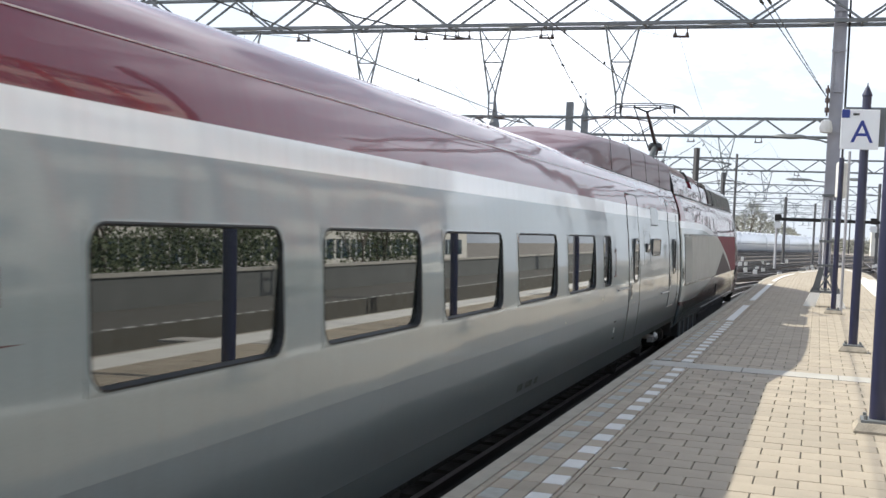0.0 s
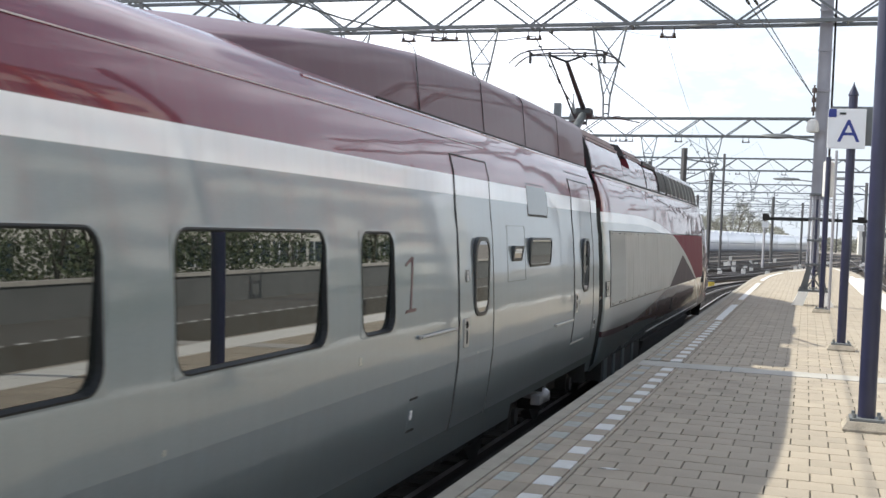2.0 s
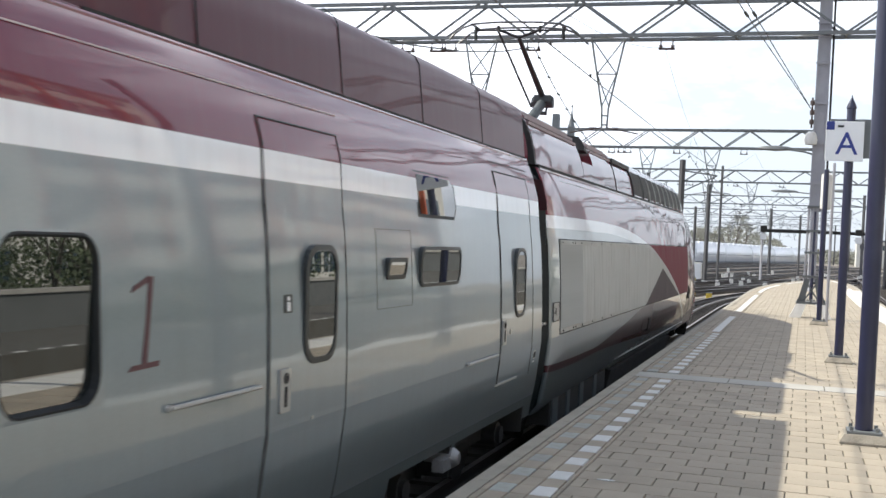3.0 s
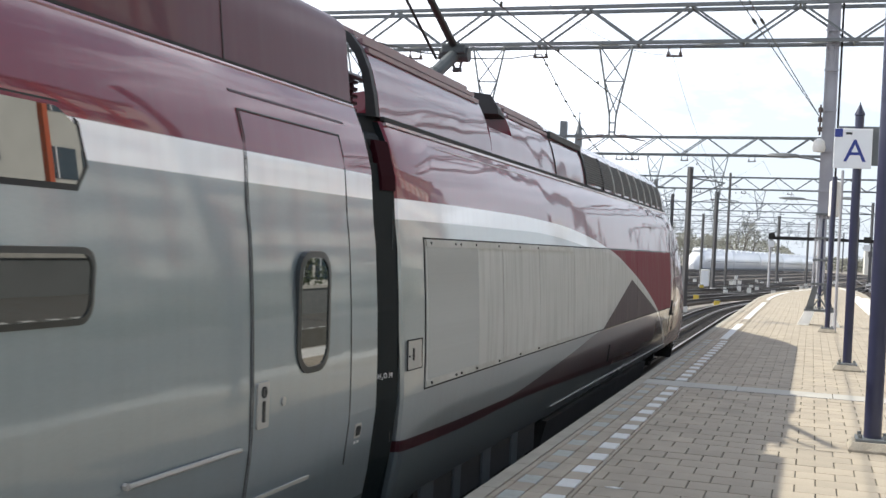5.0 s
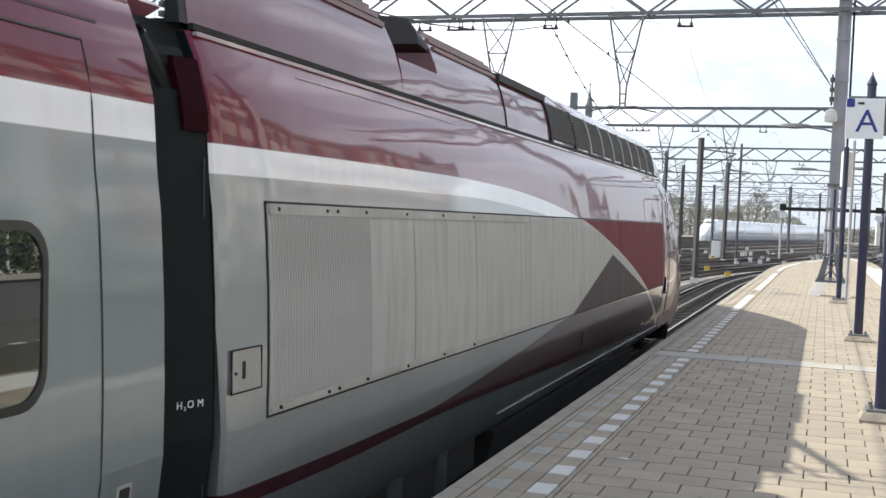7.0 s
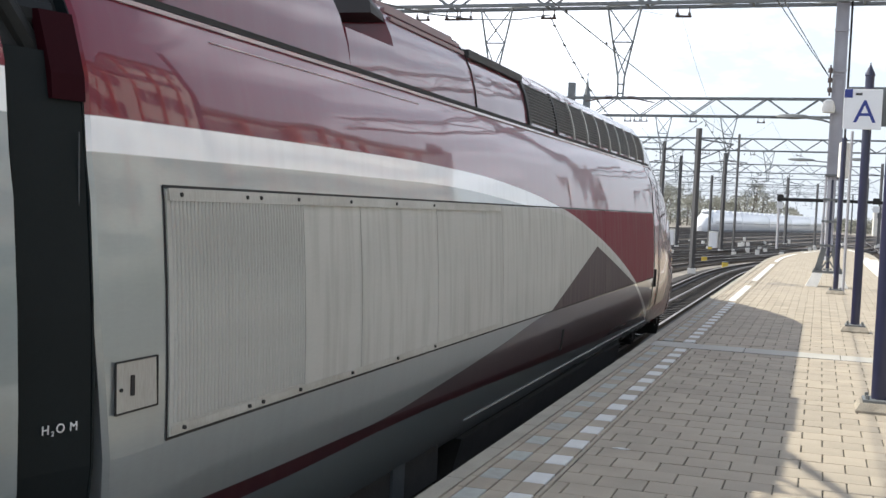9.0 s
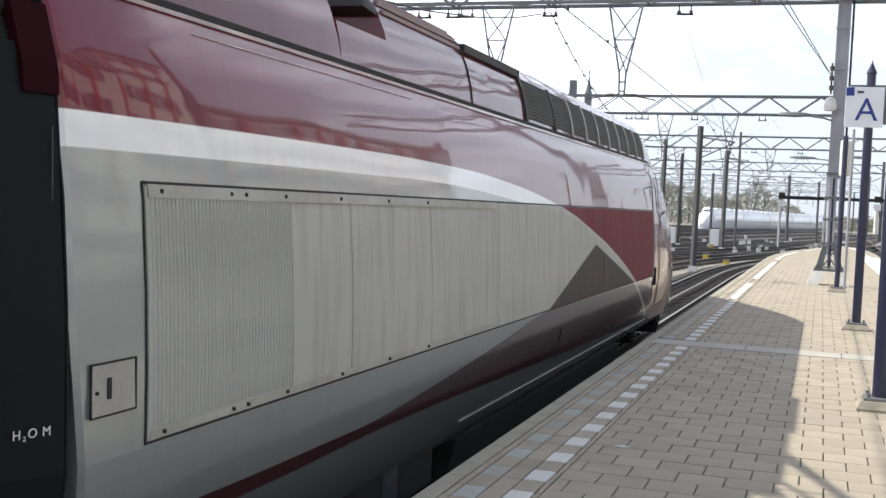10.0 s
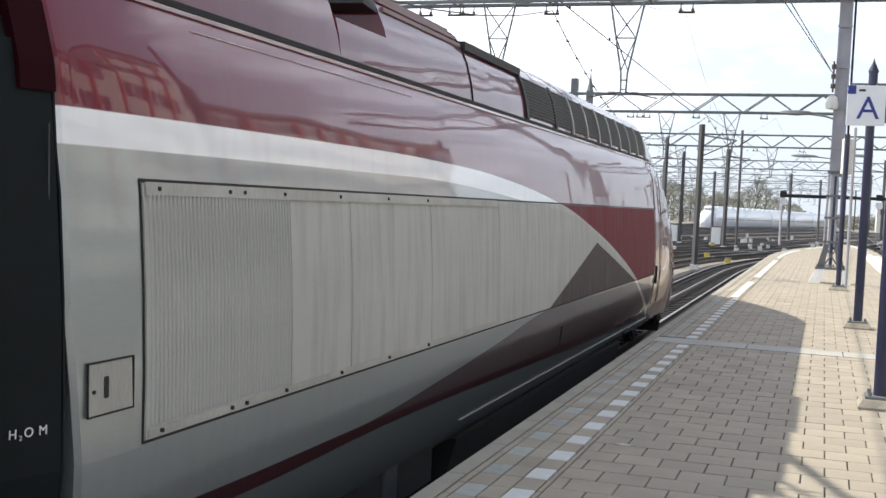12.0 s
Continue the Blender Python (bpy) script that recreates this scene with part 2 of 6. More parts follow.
PAN_BLACK = material("pantograph_black", (0.02, 0.02, 0.022), 0.45, 0.3, 0.2, 6, 60, 0.05)
PAN_GREY = material("pantograph_grey", (0.12, 0.12, 0.12), 0.4, 0.6, 0.2, 6, 60, 0.05)
LOUVRE = material("louvre_dark", (0.02, 0.02, 0.021), 0.6, 0, 0.2, 6, 60, 0.05)
GLASS = window_glass("tinted_glass")
BARK = material("bark", (0.10, 0.085, 0.07), 0.9, 0, 0.3, 6, 50, 0.5)
TWIG = material("spring_twigs", (0.30, 0.30, 0.255), 0.9, 0, 0.25, 3, 30, 0.0, island=0.6, tint=(0.17, 0.165, 0.135))
LEAF = material("young_leaves", (0.105, 0.125, 0.06), 0.7, 0, 0.3, 3, 30, 0.0, island=0.8, tint=(0.05, 0.075, 0.03))
FAR_WHITE = material("white_train_paint", (0.62, 0.63, 0.65), 0.3, 0, 0.05, 1, 40, 0, coat=0.6)
FAR_GREY = material("grey_train_paint", (0.13, 0.14, 0.16), 0.4, 0, 0.08, 1, 40, 0)
PLASTER = material("pale_wall", (0.55, 0.54, 0.50), 0.85, 0, 0.15, 0.6, 20, 0.2)
DARK_WALL = material("dark_grey_wall", (0.115, 0.12, 0.12), 0.85, 0, 0.2, 0.8, 25, 0.2)
SLATE_ROOF = material("slate", (0.13, 0.14, 0.15), 0.7, 0, 0.2, 1, 20, 0.2)
PALE_EDGE = material("pale_edge_concrete", (0.62, 0.61, 0.57), 0.8, 0, 0.1, 2, 60, 0.2)
YELLOW = material("yellow_paint", (0.55, 0.40, 0.05), 0.6, 0, 0.2, 6, 60, 0.1)
ORANGE = material("orange_paint", (0.50, 0.10, 0.03), 0.5, 0, 0.1, 6, 60, 0.0)


# ---------------------------------------------------------------- mesh helpers
def linked(name, bm, mat, parent=None, label="", smooth=False):
    me = bpy.data.meshes.new(name)
    bmesh.ops.recalc_face_normals(bm, faces=bm.faces)
    for f in bm.faces:
        f.smooth = smooth
    if smooth:
        for e in bm.edges:
            if len(e.link_faces) == 2 and e.calc_face_angle(0) > radians(32):
                e.smooth = False
    bm.to_mesh(me)
    bm.free()
    for m in (mat if isinstance(mat, (list, tuple)) else (mat,)):
        me.materials.append(m)
    ob = new(name, me)
    if parent is not None:
        ob.parent = parent
    if label:
        ob["label"] = label
    return ob


def part(name, bm, mat, parent, label="", smooth=False):
    """One mesh under a thing; its points were given in the world, and are moved to the parent's space."""
    base = parent.matrix_basis.translation.copy()
    up = parent.parent
    while up is not None:
        base += up.matrix_basis.translation
        up = up.parent
    bmesh.ops.translate(bm, verts=bm.verts, vec=-base)
    return linked(name, bm, mat, parent, label, smooth)


def thing(name, at, label, category, group="", kind=""):
    ob = new(name)
    ob.empty_display_size = 0.2
    ob.matrix_basis = Matrix.Translation(at)
    return tagged(ob, label, category, group, kind)


def box(bm, x0, x1, y0, y1, z0, z1, bevel=0.0):
    vs = [bm.verts.new((x, y, z)) for x in (x0, x1) for y in (y0, y1) for z in (z0, z1)]
    fs = [bm.faces.new([vs[i] for i in f]) for f in ((0, 1, 3, 2), (4, 6, 7, 5), (0, 4, 5, 1), (2, 3, 7, 6), (0, 2, 6, 4), (1, 5, 7, 3))]
    if bevel:
        es = list({e for f in fs for e in f.edges})
        bmesh.ops.bevel(bm, geom=es, offset=bevel, segments=2, affect="EDGES", profile=0.6)
    return bm


def rod(bm, p, q, r, sides=6, r2=None):
    """A round bar from p to q."""
    p, q = Vector(p), Vector(q)
    d = (q - p).normalized()
    a = d.orthogonal().normalized()
    b = d.cross(a)
    r2 = r if r2 is None else r2
    rings = []
    for c, s in ((p, r), (q, r2)):
        rings.append([bm.verts.new(c + a * s * math.cos(2 * math.pi * k / sides) + b * s * math.sin(2 * math.pi * k / sides)) for k in range(sides)])
    for k in range(sides):
        bm.faces.new((rings[0][k], rings[0][(k + 1) % sides], rings[1][(k + 1) % sides], rings[1][k]))
    bm.faces.new(rings[0][::-1])
    bm.faces.new(rings[1])
    return bm


def path_rod(bm, pts, r, sides=6):
    for p, q in zip(pts, pts[1:]):
        rod(bm, p, q, r, sides)
    return bm


def bar(bm, p, q, w, h, up=(0, 0, 1)):
    """A square bar from p to q, w wide and h high."""
    p, q = Vector(p), Vector(q)
    d = (q - p).normalized()
    side = d.cross(Vector(up))
    side = side.normalized() if side.length > 1e-4 else d.orthogonal().normalized()
    top = side.cross(d)
    r0, r1 = [], []
    for i, j in ((-1, -1), (1, -1), (1, 1), (-1, 1)):
        o = side * (w / 2 * i) + top * (h / 2 * j)
        r0.append(bm.verts.new(p + o))
        r1.append(bm.verts.new(q + o))
    for k in range(4):
        bm.faces.new((r0[k], r0[(k + 1) % 4], r1[(k + 1) % 4], r1[k]))
    bm.faces.new(r0[::-1])
    bm.faces.new(r1)
    return bm


def loft(bm, rings, closed=True, caps=True):
    vs = [[bm.verts.new(p) for p in ring] for ring in rings]
    n = len(vs[0])
    for a, b in zip(vs, vs[1:]):
        for k in range(n if closed else n - 1):
            bm.faces.new((a[k], a[(k + 1) % n], b[(k + 1) % n], b[k]))
    if caps:
        bm.faces.new(vs[0][::-1])
        bm.faces.new(vs[-1])
    return vs


def turned(bm, x, y, profile, sides=12):
    """A form turned round the upright line at x, y. profile: (radius, height)."""
    rings = [[(x + r * math.cos(2 * math.pi * k / sides), y + r * math.sin(2 * math.pi * k / sides), z) for k in range(sides)] for r, z in profile]
    loft(bm, rings)
    return bm


# ---------------------------------------------------------------- ground, platform and tracks
RAIL_Z = -0.80
AXIS = -4.10                                   # the train's track, across


def bend(y):
    """How far the platform and the tracks swing to the right beyond the straight."""
    return 0.0034 * max(0.0, y - 50.0) ** 2 if y < 71 else 0.0034 * 21 ** 2 + 0.1428 * (y - 71)


def edge_x(y):
    return -2.14 + bend(y)


def right_x(y):
    f = min(1.0, max(0.0, (y - 12) / 32))
    return 3.30 - 0.52 * f * f * (3 - 2 * f) - 0.004 * max(0.0, y - 68) ** 2


def ground_sheet():
    bm = bmesh.new()
    n = 60
    xs = [-900 + 1800 * i / n for i in range(n + 1)]
    ys = [-400 + 1800 * i / n for i in range(n + 1)]
    vs = [[bm.verts.new((x, y, -1.06)) for x in xs] for y in ys]
    for j in range(n):
        for i in range(n):
            bm.faces.new((vs[j][i], vs[j][i + 1], vs[j + 1][i + 1], vs[j + 1][i]))
    return tagged(linked("ground", bm, BALLAST), "pale grey-brown ballast ground of the station yard", "ground", kind="structure")


ground_sheet()

END_Y = 84.0
ROWS_Y = [-12 + 2.0 * i for i in range(49)]


def platform():
    """The platform's core under the paving, with its walls on both track sides."""
    bm = bmesh.new()
    rings = []
    for y in ROWS_Y:
        rings.append([(edge_x(y) + 0.03, y, -1.1), (right_x(y) - 0.03, y, -1.1), (right_x(y) - 0.03, y, -0.014), (edge_x(y) + 0.03, y, -0.014)])
    loft(bm, rings)
    return tagged(linked("platform", bm, JOINT), "station platform core with sand-filled joints", "platform", kind="structure")


pavement = platform()


def kerb(side):
    """The concrete edge slabs along one track side."""
    bm = bmesh.new()
    y = -12.0
    while y < END_Y:
        y2 = y + 0.99
        a, b = (edge_x(y), edge_x(y2)) if side < 0 else (right_x(y) - 0.13, right_x(y2) - 0.13)
        loft(bm, [[(a, y, -0.16), (a + 0.13, y, -0.16), (a + 0.13, y, 0.0), (a + 0.012, y, 0.0), (a, y, -0.012)],
                  [(b, y2, -0.16), (b + 0.13, y2, -0.16), (b + 0.13, y2, 0.0), (b + 0.012, y2, 0.0), (b, y2, -0.012)]])
        y += 1.0
    return tagged(linked("kerb", bm, KERB), "weathered concrete kerb slabs along the platform edge", "kerb", kind="structure")


kerb(-1)
kerb(1)

STRIP = (15.33, 16.00)                         # the plain concrete band across the platform


def tile_mesh(name, w, d, mat, top=0.0, low=-0.03, chamfer=0.004):
    bm = bmesh.new()
    g = 0.0045
    lo = [(g, g), (w - g, g), (w - g, d - g), (g, d - g)]
    hi = [(g + chamfer, g + chamfer), (w - g - chamfer, g + chamfer), (w - g - chamfer, d - g - chamfer), (g + chamfer, d - g - chamfer)]
    a = [bm.verts.new((x, y, low)) for x, y in lo]
    b = [bm.verts.new((x, y, top - chamfer)) for x, y in lo]
    c = [bm.verts.new((x, y, top)) for x, y in hi]
    for p, q in ((a, b), (b, c)):
        for k in range(4):
            bm.faces.new((p[k], p[(k + 1) % 4], q[(k + 1) % 4], q[k]))
    bm.faces.new(c)
    me = bpy.data.meshes.new(name)
    bmesh.ops.recalc_face_normals(bm, faces=bm.faces)
    bm.to_mesh(me)
    bm.free()
    me.materials.append(mat)
    return me


def band():
    bm = bmesh.new()
    x = edge_x(15) + 0.135
    while x < 3.4:
        box(bm, x, x + 1.16, STRIP[0] + 0.006, STRIP[1] - 0.10, -0.03, 0.003)
        box(bm, x, x + 1.16, STRIP[1] - 0.09, STRIP[1] - 0.005, -0.03, -0.004)
        x += 1.17
    return tagged(linked("band", bm, BAND), "pale concrete drain band across the platform", "paving band", kind="structure")


band()


# ---------------------------------------------------------------- tracks
def track(centre, y0, y1, name="track", step=3.0, sleepers=True, bed=None):
    """Two rails on sleepers along the line centre(y)."""
    root = thing(name, (centre(y0), y0, RAIL_Z), "railway track with worn steel rails on sleepers in ballast", "track", kind="structure")
    n = max(2, int((y1 - y0) / step))
    ys = [y0 + (y1 - y0) * i / n for i in range(n + 1)]
    for s in (-0.75, 0.75):
        bm, bt = bmesh.new(), bmesh.new()
        loft(bm, [[(centre(y) + s + dx, y, RAIL_Z + dz) for dx, dz in ((-0.075, -0.16), (0.075, -0.16), (0.075, -0.14), (0.012, -0.11), (0.012, -0.045), (0.036, -0.03),
                                                                   (0.036, -0.003), (-0.036, -0.003), (-0.036, -0.03), (-0.012, -0.045), (-0.012, -0.11), (-0.075, -0.14))] for y in ys])
        loft(bt, [[(centre(y) + s + dx, y, RAIL_Z + dz) for dx, dz in ((-0.034, -0.006), (0.034, -0.006), (0.030, 0.002), (-0.030, 0.002))] for y in ys])
        part("rail", bm, RAIL, root)
        part("rail_head", bt, RAIL_TOP, root, "polished running surface")
    if sleepers:
        bm = bmesh.new()
        y = y0
        while y < min(y1, 130):
            c = centre(y)
            box(bm, c - 1.28, c + 1.28, y, y + 0.25, RAIL_Z - 0.30, RAIL_Z - 0.145)
            y += 0.62
        tagged(part("sleepers", bm, bed or SLEEPER, root), kind="stuff")
    return root


# bed coloured with the shade between train and platform
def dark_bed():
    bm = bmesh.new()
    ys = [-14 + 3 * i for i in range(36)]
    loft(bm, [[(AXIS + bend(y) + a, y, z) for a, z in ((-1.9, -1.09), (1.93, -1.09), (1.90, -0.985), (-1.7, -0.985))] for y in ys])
    tagged(linked("track_bed", bm, SHADED_BED), "dark ballast under the train's track, the gap's shade in its colour", "ballast", kind="structure")


dark_bed()
# these sleepers take the bed's shade-dark colour too
own_track = track(lambda y: AXIS + bend(y), -14, 240, bed=SHADED_BED)
for k, off in enumerate((-7.9, -12.2, -16.0, -20.5, -25.0)):
    track(lambda y, o=off: o + bend(y) * (1.0 - 0.03 * k), -10 if k < 2 else 20, 260)
for off in (-29.5, -34.0, -38.5, -43.0, -48.0, -53.0):
    track(lambda y, o=off: o + bend(y), 70, 260, sleepers=False)
track(lambda y: 5.2 + 0.1 * bend(y), -14, 200)
# a check rail between the running rails where the train's track begins to curve
part("check_rail", path_rod(bmesh.new(), [(AXIS + 0.05 + bend(y), y, RAIL_Z - 0.03) for y in range(26, 80, 3)], 0.045, 6), RAIL_TOP, own_track, "worn check rail")


def yard_bed():
    """Rust-brown ballast under the crowded tracks of the yard throat."""
    bm = bmesh.new()
    ys = [84 + 6 * i for i in range(36)]
    loft(bm, [[(x + bend(y) * k, y, z) for x, k, z in ((-62, 1, -1.09), (9, 0.1, -1.09), (8.8, 0.1, -1.035), (-61, 1, -1.035))] for y in ys])
    tagged(linked("yard_ballast", bm, RUSTY), "rust-brown ballast between the tracks of the yard", "ballast", kind="structure")


yard_bed()
# turnouts of the yard throat
track(lambda y: -12.2 + bend(y) + 4.3 * (0.5 - 0.5 * math.cos(math.pi * min(1, max(0, (y - 45) / 50)))), 45, 95, "turnout", 2.5)
track(lambda y: -16.0 + bend(y) + 8.1 * (0.5 - 0.5 * math.cos(math.pi * min(1, max(0, (y - 60) / 60)))), 60, 120, "turnout", 2.5)
track(lambda y: -7.9 + bend(y) + 3.8 * (0.5 - 0.5 * math.cos(math.pi * min(1, max(0, (y - 70) / 45)))), 70, 115, "turnout", 2.5)


# ---------------------------------------------------------------- overhead line: portals, masts and wires
BOTTOM, TOP = 7.42, 8.42                      # chords of the portal beams
PORTALS = (32.6, 68.5, 102.5, 150.0, 200.0, 250.0, 310.0)


def portal(y, x0, x1, drop=()):
    """A lattice beam across the tracks on a mast at the platform, with hangers between the tracks."""
    root = thing("overhead_portal", (x1, y, 0), "grey steel lattice portal over the tracks carrying the wires", "catenary portal", "portals over the yard")
    rise = 0.012
    z = lambda x, b: b - rise * (x1 - x)
    for name, base in (("bottom_chord", BOTTOM), ("top_chord", TOP)):
        for dy in (-0.35, 0.35):
            bm = bmesh.new()
            bar(bm, (x0, y + dy, z(x0, base)), (x1 + 6, y + dy, z(x1 + 6, base)), 0.095, 0.095)
            part(name, bm, GREY_STEEL, root)
    bay = 2.80
    for dy in (-0.35, 0.35):
        bm = bmesh.new()
        x, up = x1 + 0.67 + 5.6, True
        while x - bay / 2 > x0:
            a, b = (BOTTOM, TOP) if up else (TOP, BOTTOM)
            bar(bm, (x, y + dy, z(x, a)), (x - bay / 2, y + dy, z(x - bay / 2, b)), 0.055, 0.055)
            x -= bay / 2
            up = not up
        part("lattice", bm, GREY_STEEL, root)
    bm = bmesh.new()
    x = x1 + 0.67 + 5.6
    while x > x0:
        bar(bm, (x, y - 0.35, z(x, BOTTOM)), (x, y + 0.35, z(x, BOTTOM)), 0.05, 0.05)
        bar(bm, (x - bay / 2, y - 0.35, z(x, TOP)), (x - bay / 2, y + 0.35, z(x, TOP)), 0.05, 0.05)
        bar(bm, (x, y - 0.35, z(x, BOTTOM)), (x - bay / 2, y + 0.35, z(x, BOTTOM)), 0.04, 0.04)
        x -= bay
    tagged(part("cross_bracing", bm, GREY_STEEL, root), kind="stuff")
    for hx, low in drop:
        bm = bmesh.new()
        zt = z(hx, BOTTOM)
        for sx in (-1, 1):
            rod(bm, (hx + sx * 0.47, y, zt), (hx + sx * 0.09, y, zt - 1.95), 0.030)
            rod(bm, (hx + sx * 0.47, y, zt), (hx - sx * 0.27, y, zt - 1.0), 0.020)
            rod(bm, (hx + sx * 0.27, y, zt - 1.0), (hx - sx * 0.10, y, zt - 1.9), 0.020)
            rod(bm, (hx + sx * 0.09, y, zt - 1.95), (hx + sx * 0.07, y, low + 0.1), 0.030)
        rod(bm, (hx - 0.28, y, zt - 1.0), (hx + 0.28, y, zt - 1.0), 0.02)
        for zz in (zt - 2.15, zt - 2.4, low + 0.1):
            rod(bm, (hx - 0.08, y, zz), (hx + 0.08, y, zz), 0.02)
        part("hanger", bm, GREY_STEEL, root)
        bm = bmesh.new()
        rod(bm, (hx + 0.1, y, low + 0.15), (hx + 0.95, y, low + 0.0), 0.018)
        rod(bm, (hx - 0.1, y, low + 0.15), (hx - 0.95, y, low + 0.0), 0.018)
        for sx in (-1, 1):
            for k in range(4):
                rod(bm, (hx + sx * (0.22 + 0.05 * k), y, low + 0.13), (hx + sx * (0.245 + 0.05 * k), y, low + 0.125), 0.055, 8)
        part("registration_arm", bm, INSULATOR, root)
    # saddles that hold the carrying wires under the beam
    for hx in [AXIS + bend(y) * 0.3 - 3.72 * k + o for k in range(4) for o in (0.25,)] + [-10.4, -10.0]:
        if hx < x0 + 1:
            continue
        bm = bmesh.new()
        zt = z(hx, BOTTOM) - 0.05
        for sx in (-0.16, 0.16):
            rod(bm, (hx + sx, y, zt), (hx + sx, y, zt - 0.24), 0.018)
            for k in range(3):
                rod(bm, (hx + sx, y, zt - 0.17 - 0.03 * k), (hx + sx, y, zt - 0.185 - 0.03 * k), 0.05, 8)
        rod(bm, (hx - 0.22, y, zt - 0.27), (hx + 0.22, y, zt - 0.27), 0.03)
        part("insulator", bm, INSULATOR, root)
    return root


def platform_mast(x, y, root, height=9.0):
    """A built-up steel mast on a splayed white footing."""
    bm = bmesh.new()
    for sx in (-0.15, 0.15):
        bar(bm, (x + sx, y, 2.85), (x + sx * 0.9, y, height), 0.05, 0.24, up=(0, 1, 0))
    box(bm, x - 0.13, x + 0.13, y - 0.07, y + 0.07, 2.80, height)
    for k in range(int((height - 3.2) / 1.05)):
        z0 = 3.5 + 1.05 * k
        box(bm, x - 0.185, x + 0.185, y - 0.135, y - 0.115, z0, z0 + 0.05)
    part("mast", bm, MAST_GREY, root)
    for sx in (-0.175, -0.065, 0.055, 0.165):
        part("mast_pipe", rod(bmesh.new(), (x + sx * 0.95, y - 0.1, 2.95), (x + sx * 1.12, y - 0.1, 0.95), 0.030, 8), MAST_GREY, root)
    for z0, w in ((2.88, 0.21), (2.25, 0.22), (1.68, 0.23), (1.05, 0.25)):
        part("clamp", box(bmesh.new(), x - w, x + w, y - 0.16, y - 0.05, z0, z0 + 0.06, 0.008), GREY_STEEL, root)
    part("cable_conduit", rod(bmesh.new(), (x + 0.235, y - 0.1, 0.9), (x + 0.22, y - 0.1, height), 0.028, 8), UNDER, root, "dark cable conduit on the mast")
    bm = bmesh.new()
    for sx in (-1, 1):
        for dy in (-0.13, 0.13):
            loft(bm, [[(x + sx * a, y + dy + o, z) for a, z in ((0.06, 1.02), (0.19, 1.02), (0.34, 0.42), (0.16, 0.42))] for o in (-0.012, 0.012)])
        bar(bm, (x - sx * 0.18, y - 0.14, 1.0), (x + sx * 0.18, y - 0.14, 0.45), 0.04, 0.04)
    box(bm, x - 0.38, x + 0.38, y - 0.24, y + 0.24, 0.36, 0.42)
    for sx in (-0.32, -0.17, 0.0, 0.17, 0.32):
        rod(bm, (x + sx, y - 0.18, 0.42), (x + sx, y - 0.18, 0.49), 0.035, 6)
    part("mast_foot", bm, GREY_STEEL, root)
    for sx in (-1, 1):
        bm = bmesh.new()
        loft(bm, [[(x + sx * 0.24, y - 0.34, 0), (x + sx * 0.53, y - 0.34, 0), (x + sx * 0.53, y + 0.34, 0), (x + sx * 0.24, y + 0.34, 0)],
                  [(x + sx * 0.12, y - 0.26, 0.36), (x + sx * 0.36, y - 0.26, 0.36), (x + sx * 0.36, y + 0.26, 0.36), (x + sx * 0.12, y + 0.26, 0.36)]])
        part("footing", bm, WHITE_BASE, root, "white concrete footing")


HANGERS = ((-5.45, 4.72), (-9.08, 4.62), (-12.95, 4.55))
for i, y in enumerate(PORTALS):
    sh = bend(y) * 0.28
    p = portal(y, -30 - 2 * i, 0.1 + (0.2 * i), [(hx + sh * (0.6 if i < 3 else 0.3), lo) for hx, lo in HANGERS + ((-16.9, 4.5), (-21.0, 4.5))])
    if i == 0:
        platform_mast(0.24, y, p)
    else:
        for x in (0.3 + 0.2 * i, 6.0 + 0.2 * i, -29 - 2 * i):
            part("mast", bar(bmesh.new(), (x, y, -1.0), (x, y, TOP + 0.5), 0.24, 0.24), YARD_GREY, p)


# ---------------------------------------------------------------- the high-speed train
HALF = [(0.80, -0.36), (1.24, -0.32), (1.35, -0.20), (1.418, 0.20), (1.456, 0.60), (1.45, 0.90), (1.432, 1.25), (1.40, 1.64), (1.375, 1.80), (1.342, 2.13), (1.275, 2.36), (1.20, 2.53)]


def side_x(z):
    """The side's distance from the train's axis at a height."""
    for (a, b), (c, d) in zip(HALF, HALF[1:]):
        if b <= z <= d:
            return a + (c - a) * (z - b) / (d - b)
    return HALF[0][0] if z < HALF[0][1] else HALF[-1][0] - 0.25 * (z - HALF[-1][1])


def hull(profile, y):
    """A whole ring from its right half."""
    return [(AXIS + a, y, b) for a, b in profile] + [(AXIS - a, y, b) for a, b in reversed(profile) if a > 1e-6]


def crease(bm, z):
    """A hard edge along the body at one height."""
    for e in bm.edges:
        a, b = e.verts
        if abs(a.co.z - z) < 1e-4 and abs(b.co.z - z) < 1e-4:
            e.smooth = False
    return bm


def sharp_at(bm, *ends):
    """Hard edges round the body where a section ends."""
    for e in bm.edges:
        a, b = e.verts
        if any(abs(a.co.y - y) < 1e-4 and abs(b.co.y - y) < 1e-4 for y in ends):
            e.smooth = False
    return bm


def round_rect(y0, y1, z0, z1, r, n=5):
    pts = []
    for cy, cz, a0 in ((y1 - r, z1 - r, 0), (y0 + r, z1 - r, 90), (y0 + r, z0 + r, 180), (y1 - r, z0 + r, 270)):
        for k in range(n + 1):
            a = radians(a0 + 90 * k / n)
            pts.append((cy + r * math.cos(a), cz + r * math.sin(a)))
    return pts


def on_side(bm, pts, out, thick=0.012):
    """A flat piece on the platform side of the train."""
    a = [(AXIS + side_x(z) + out - thick, y, z) for y, z in pts]
    b = [(AXIS + side_x(z) + out, y, z) for y, z in pts]
    loft(bm, [a, b])
    return bm


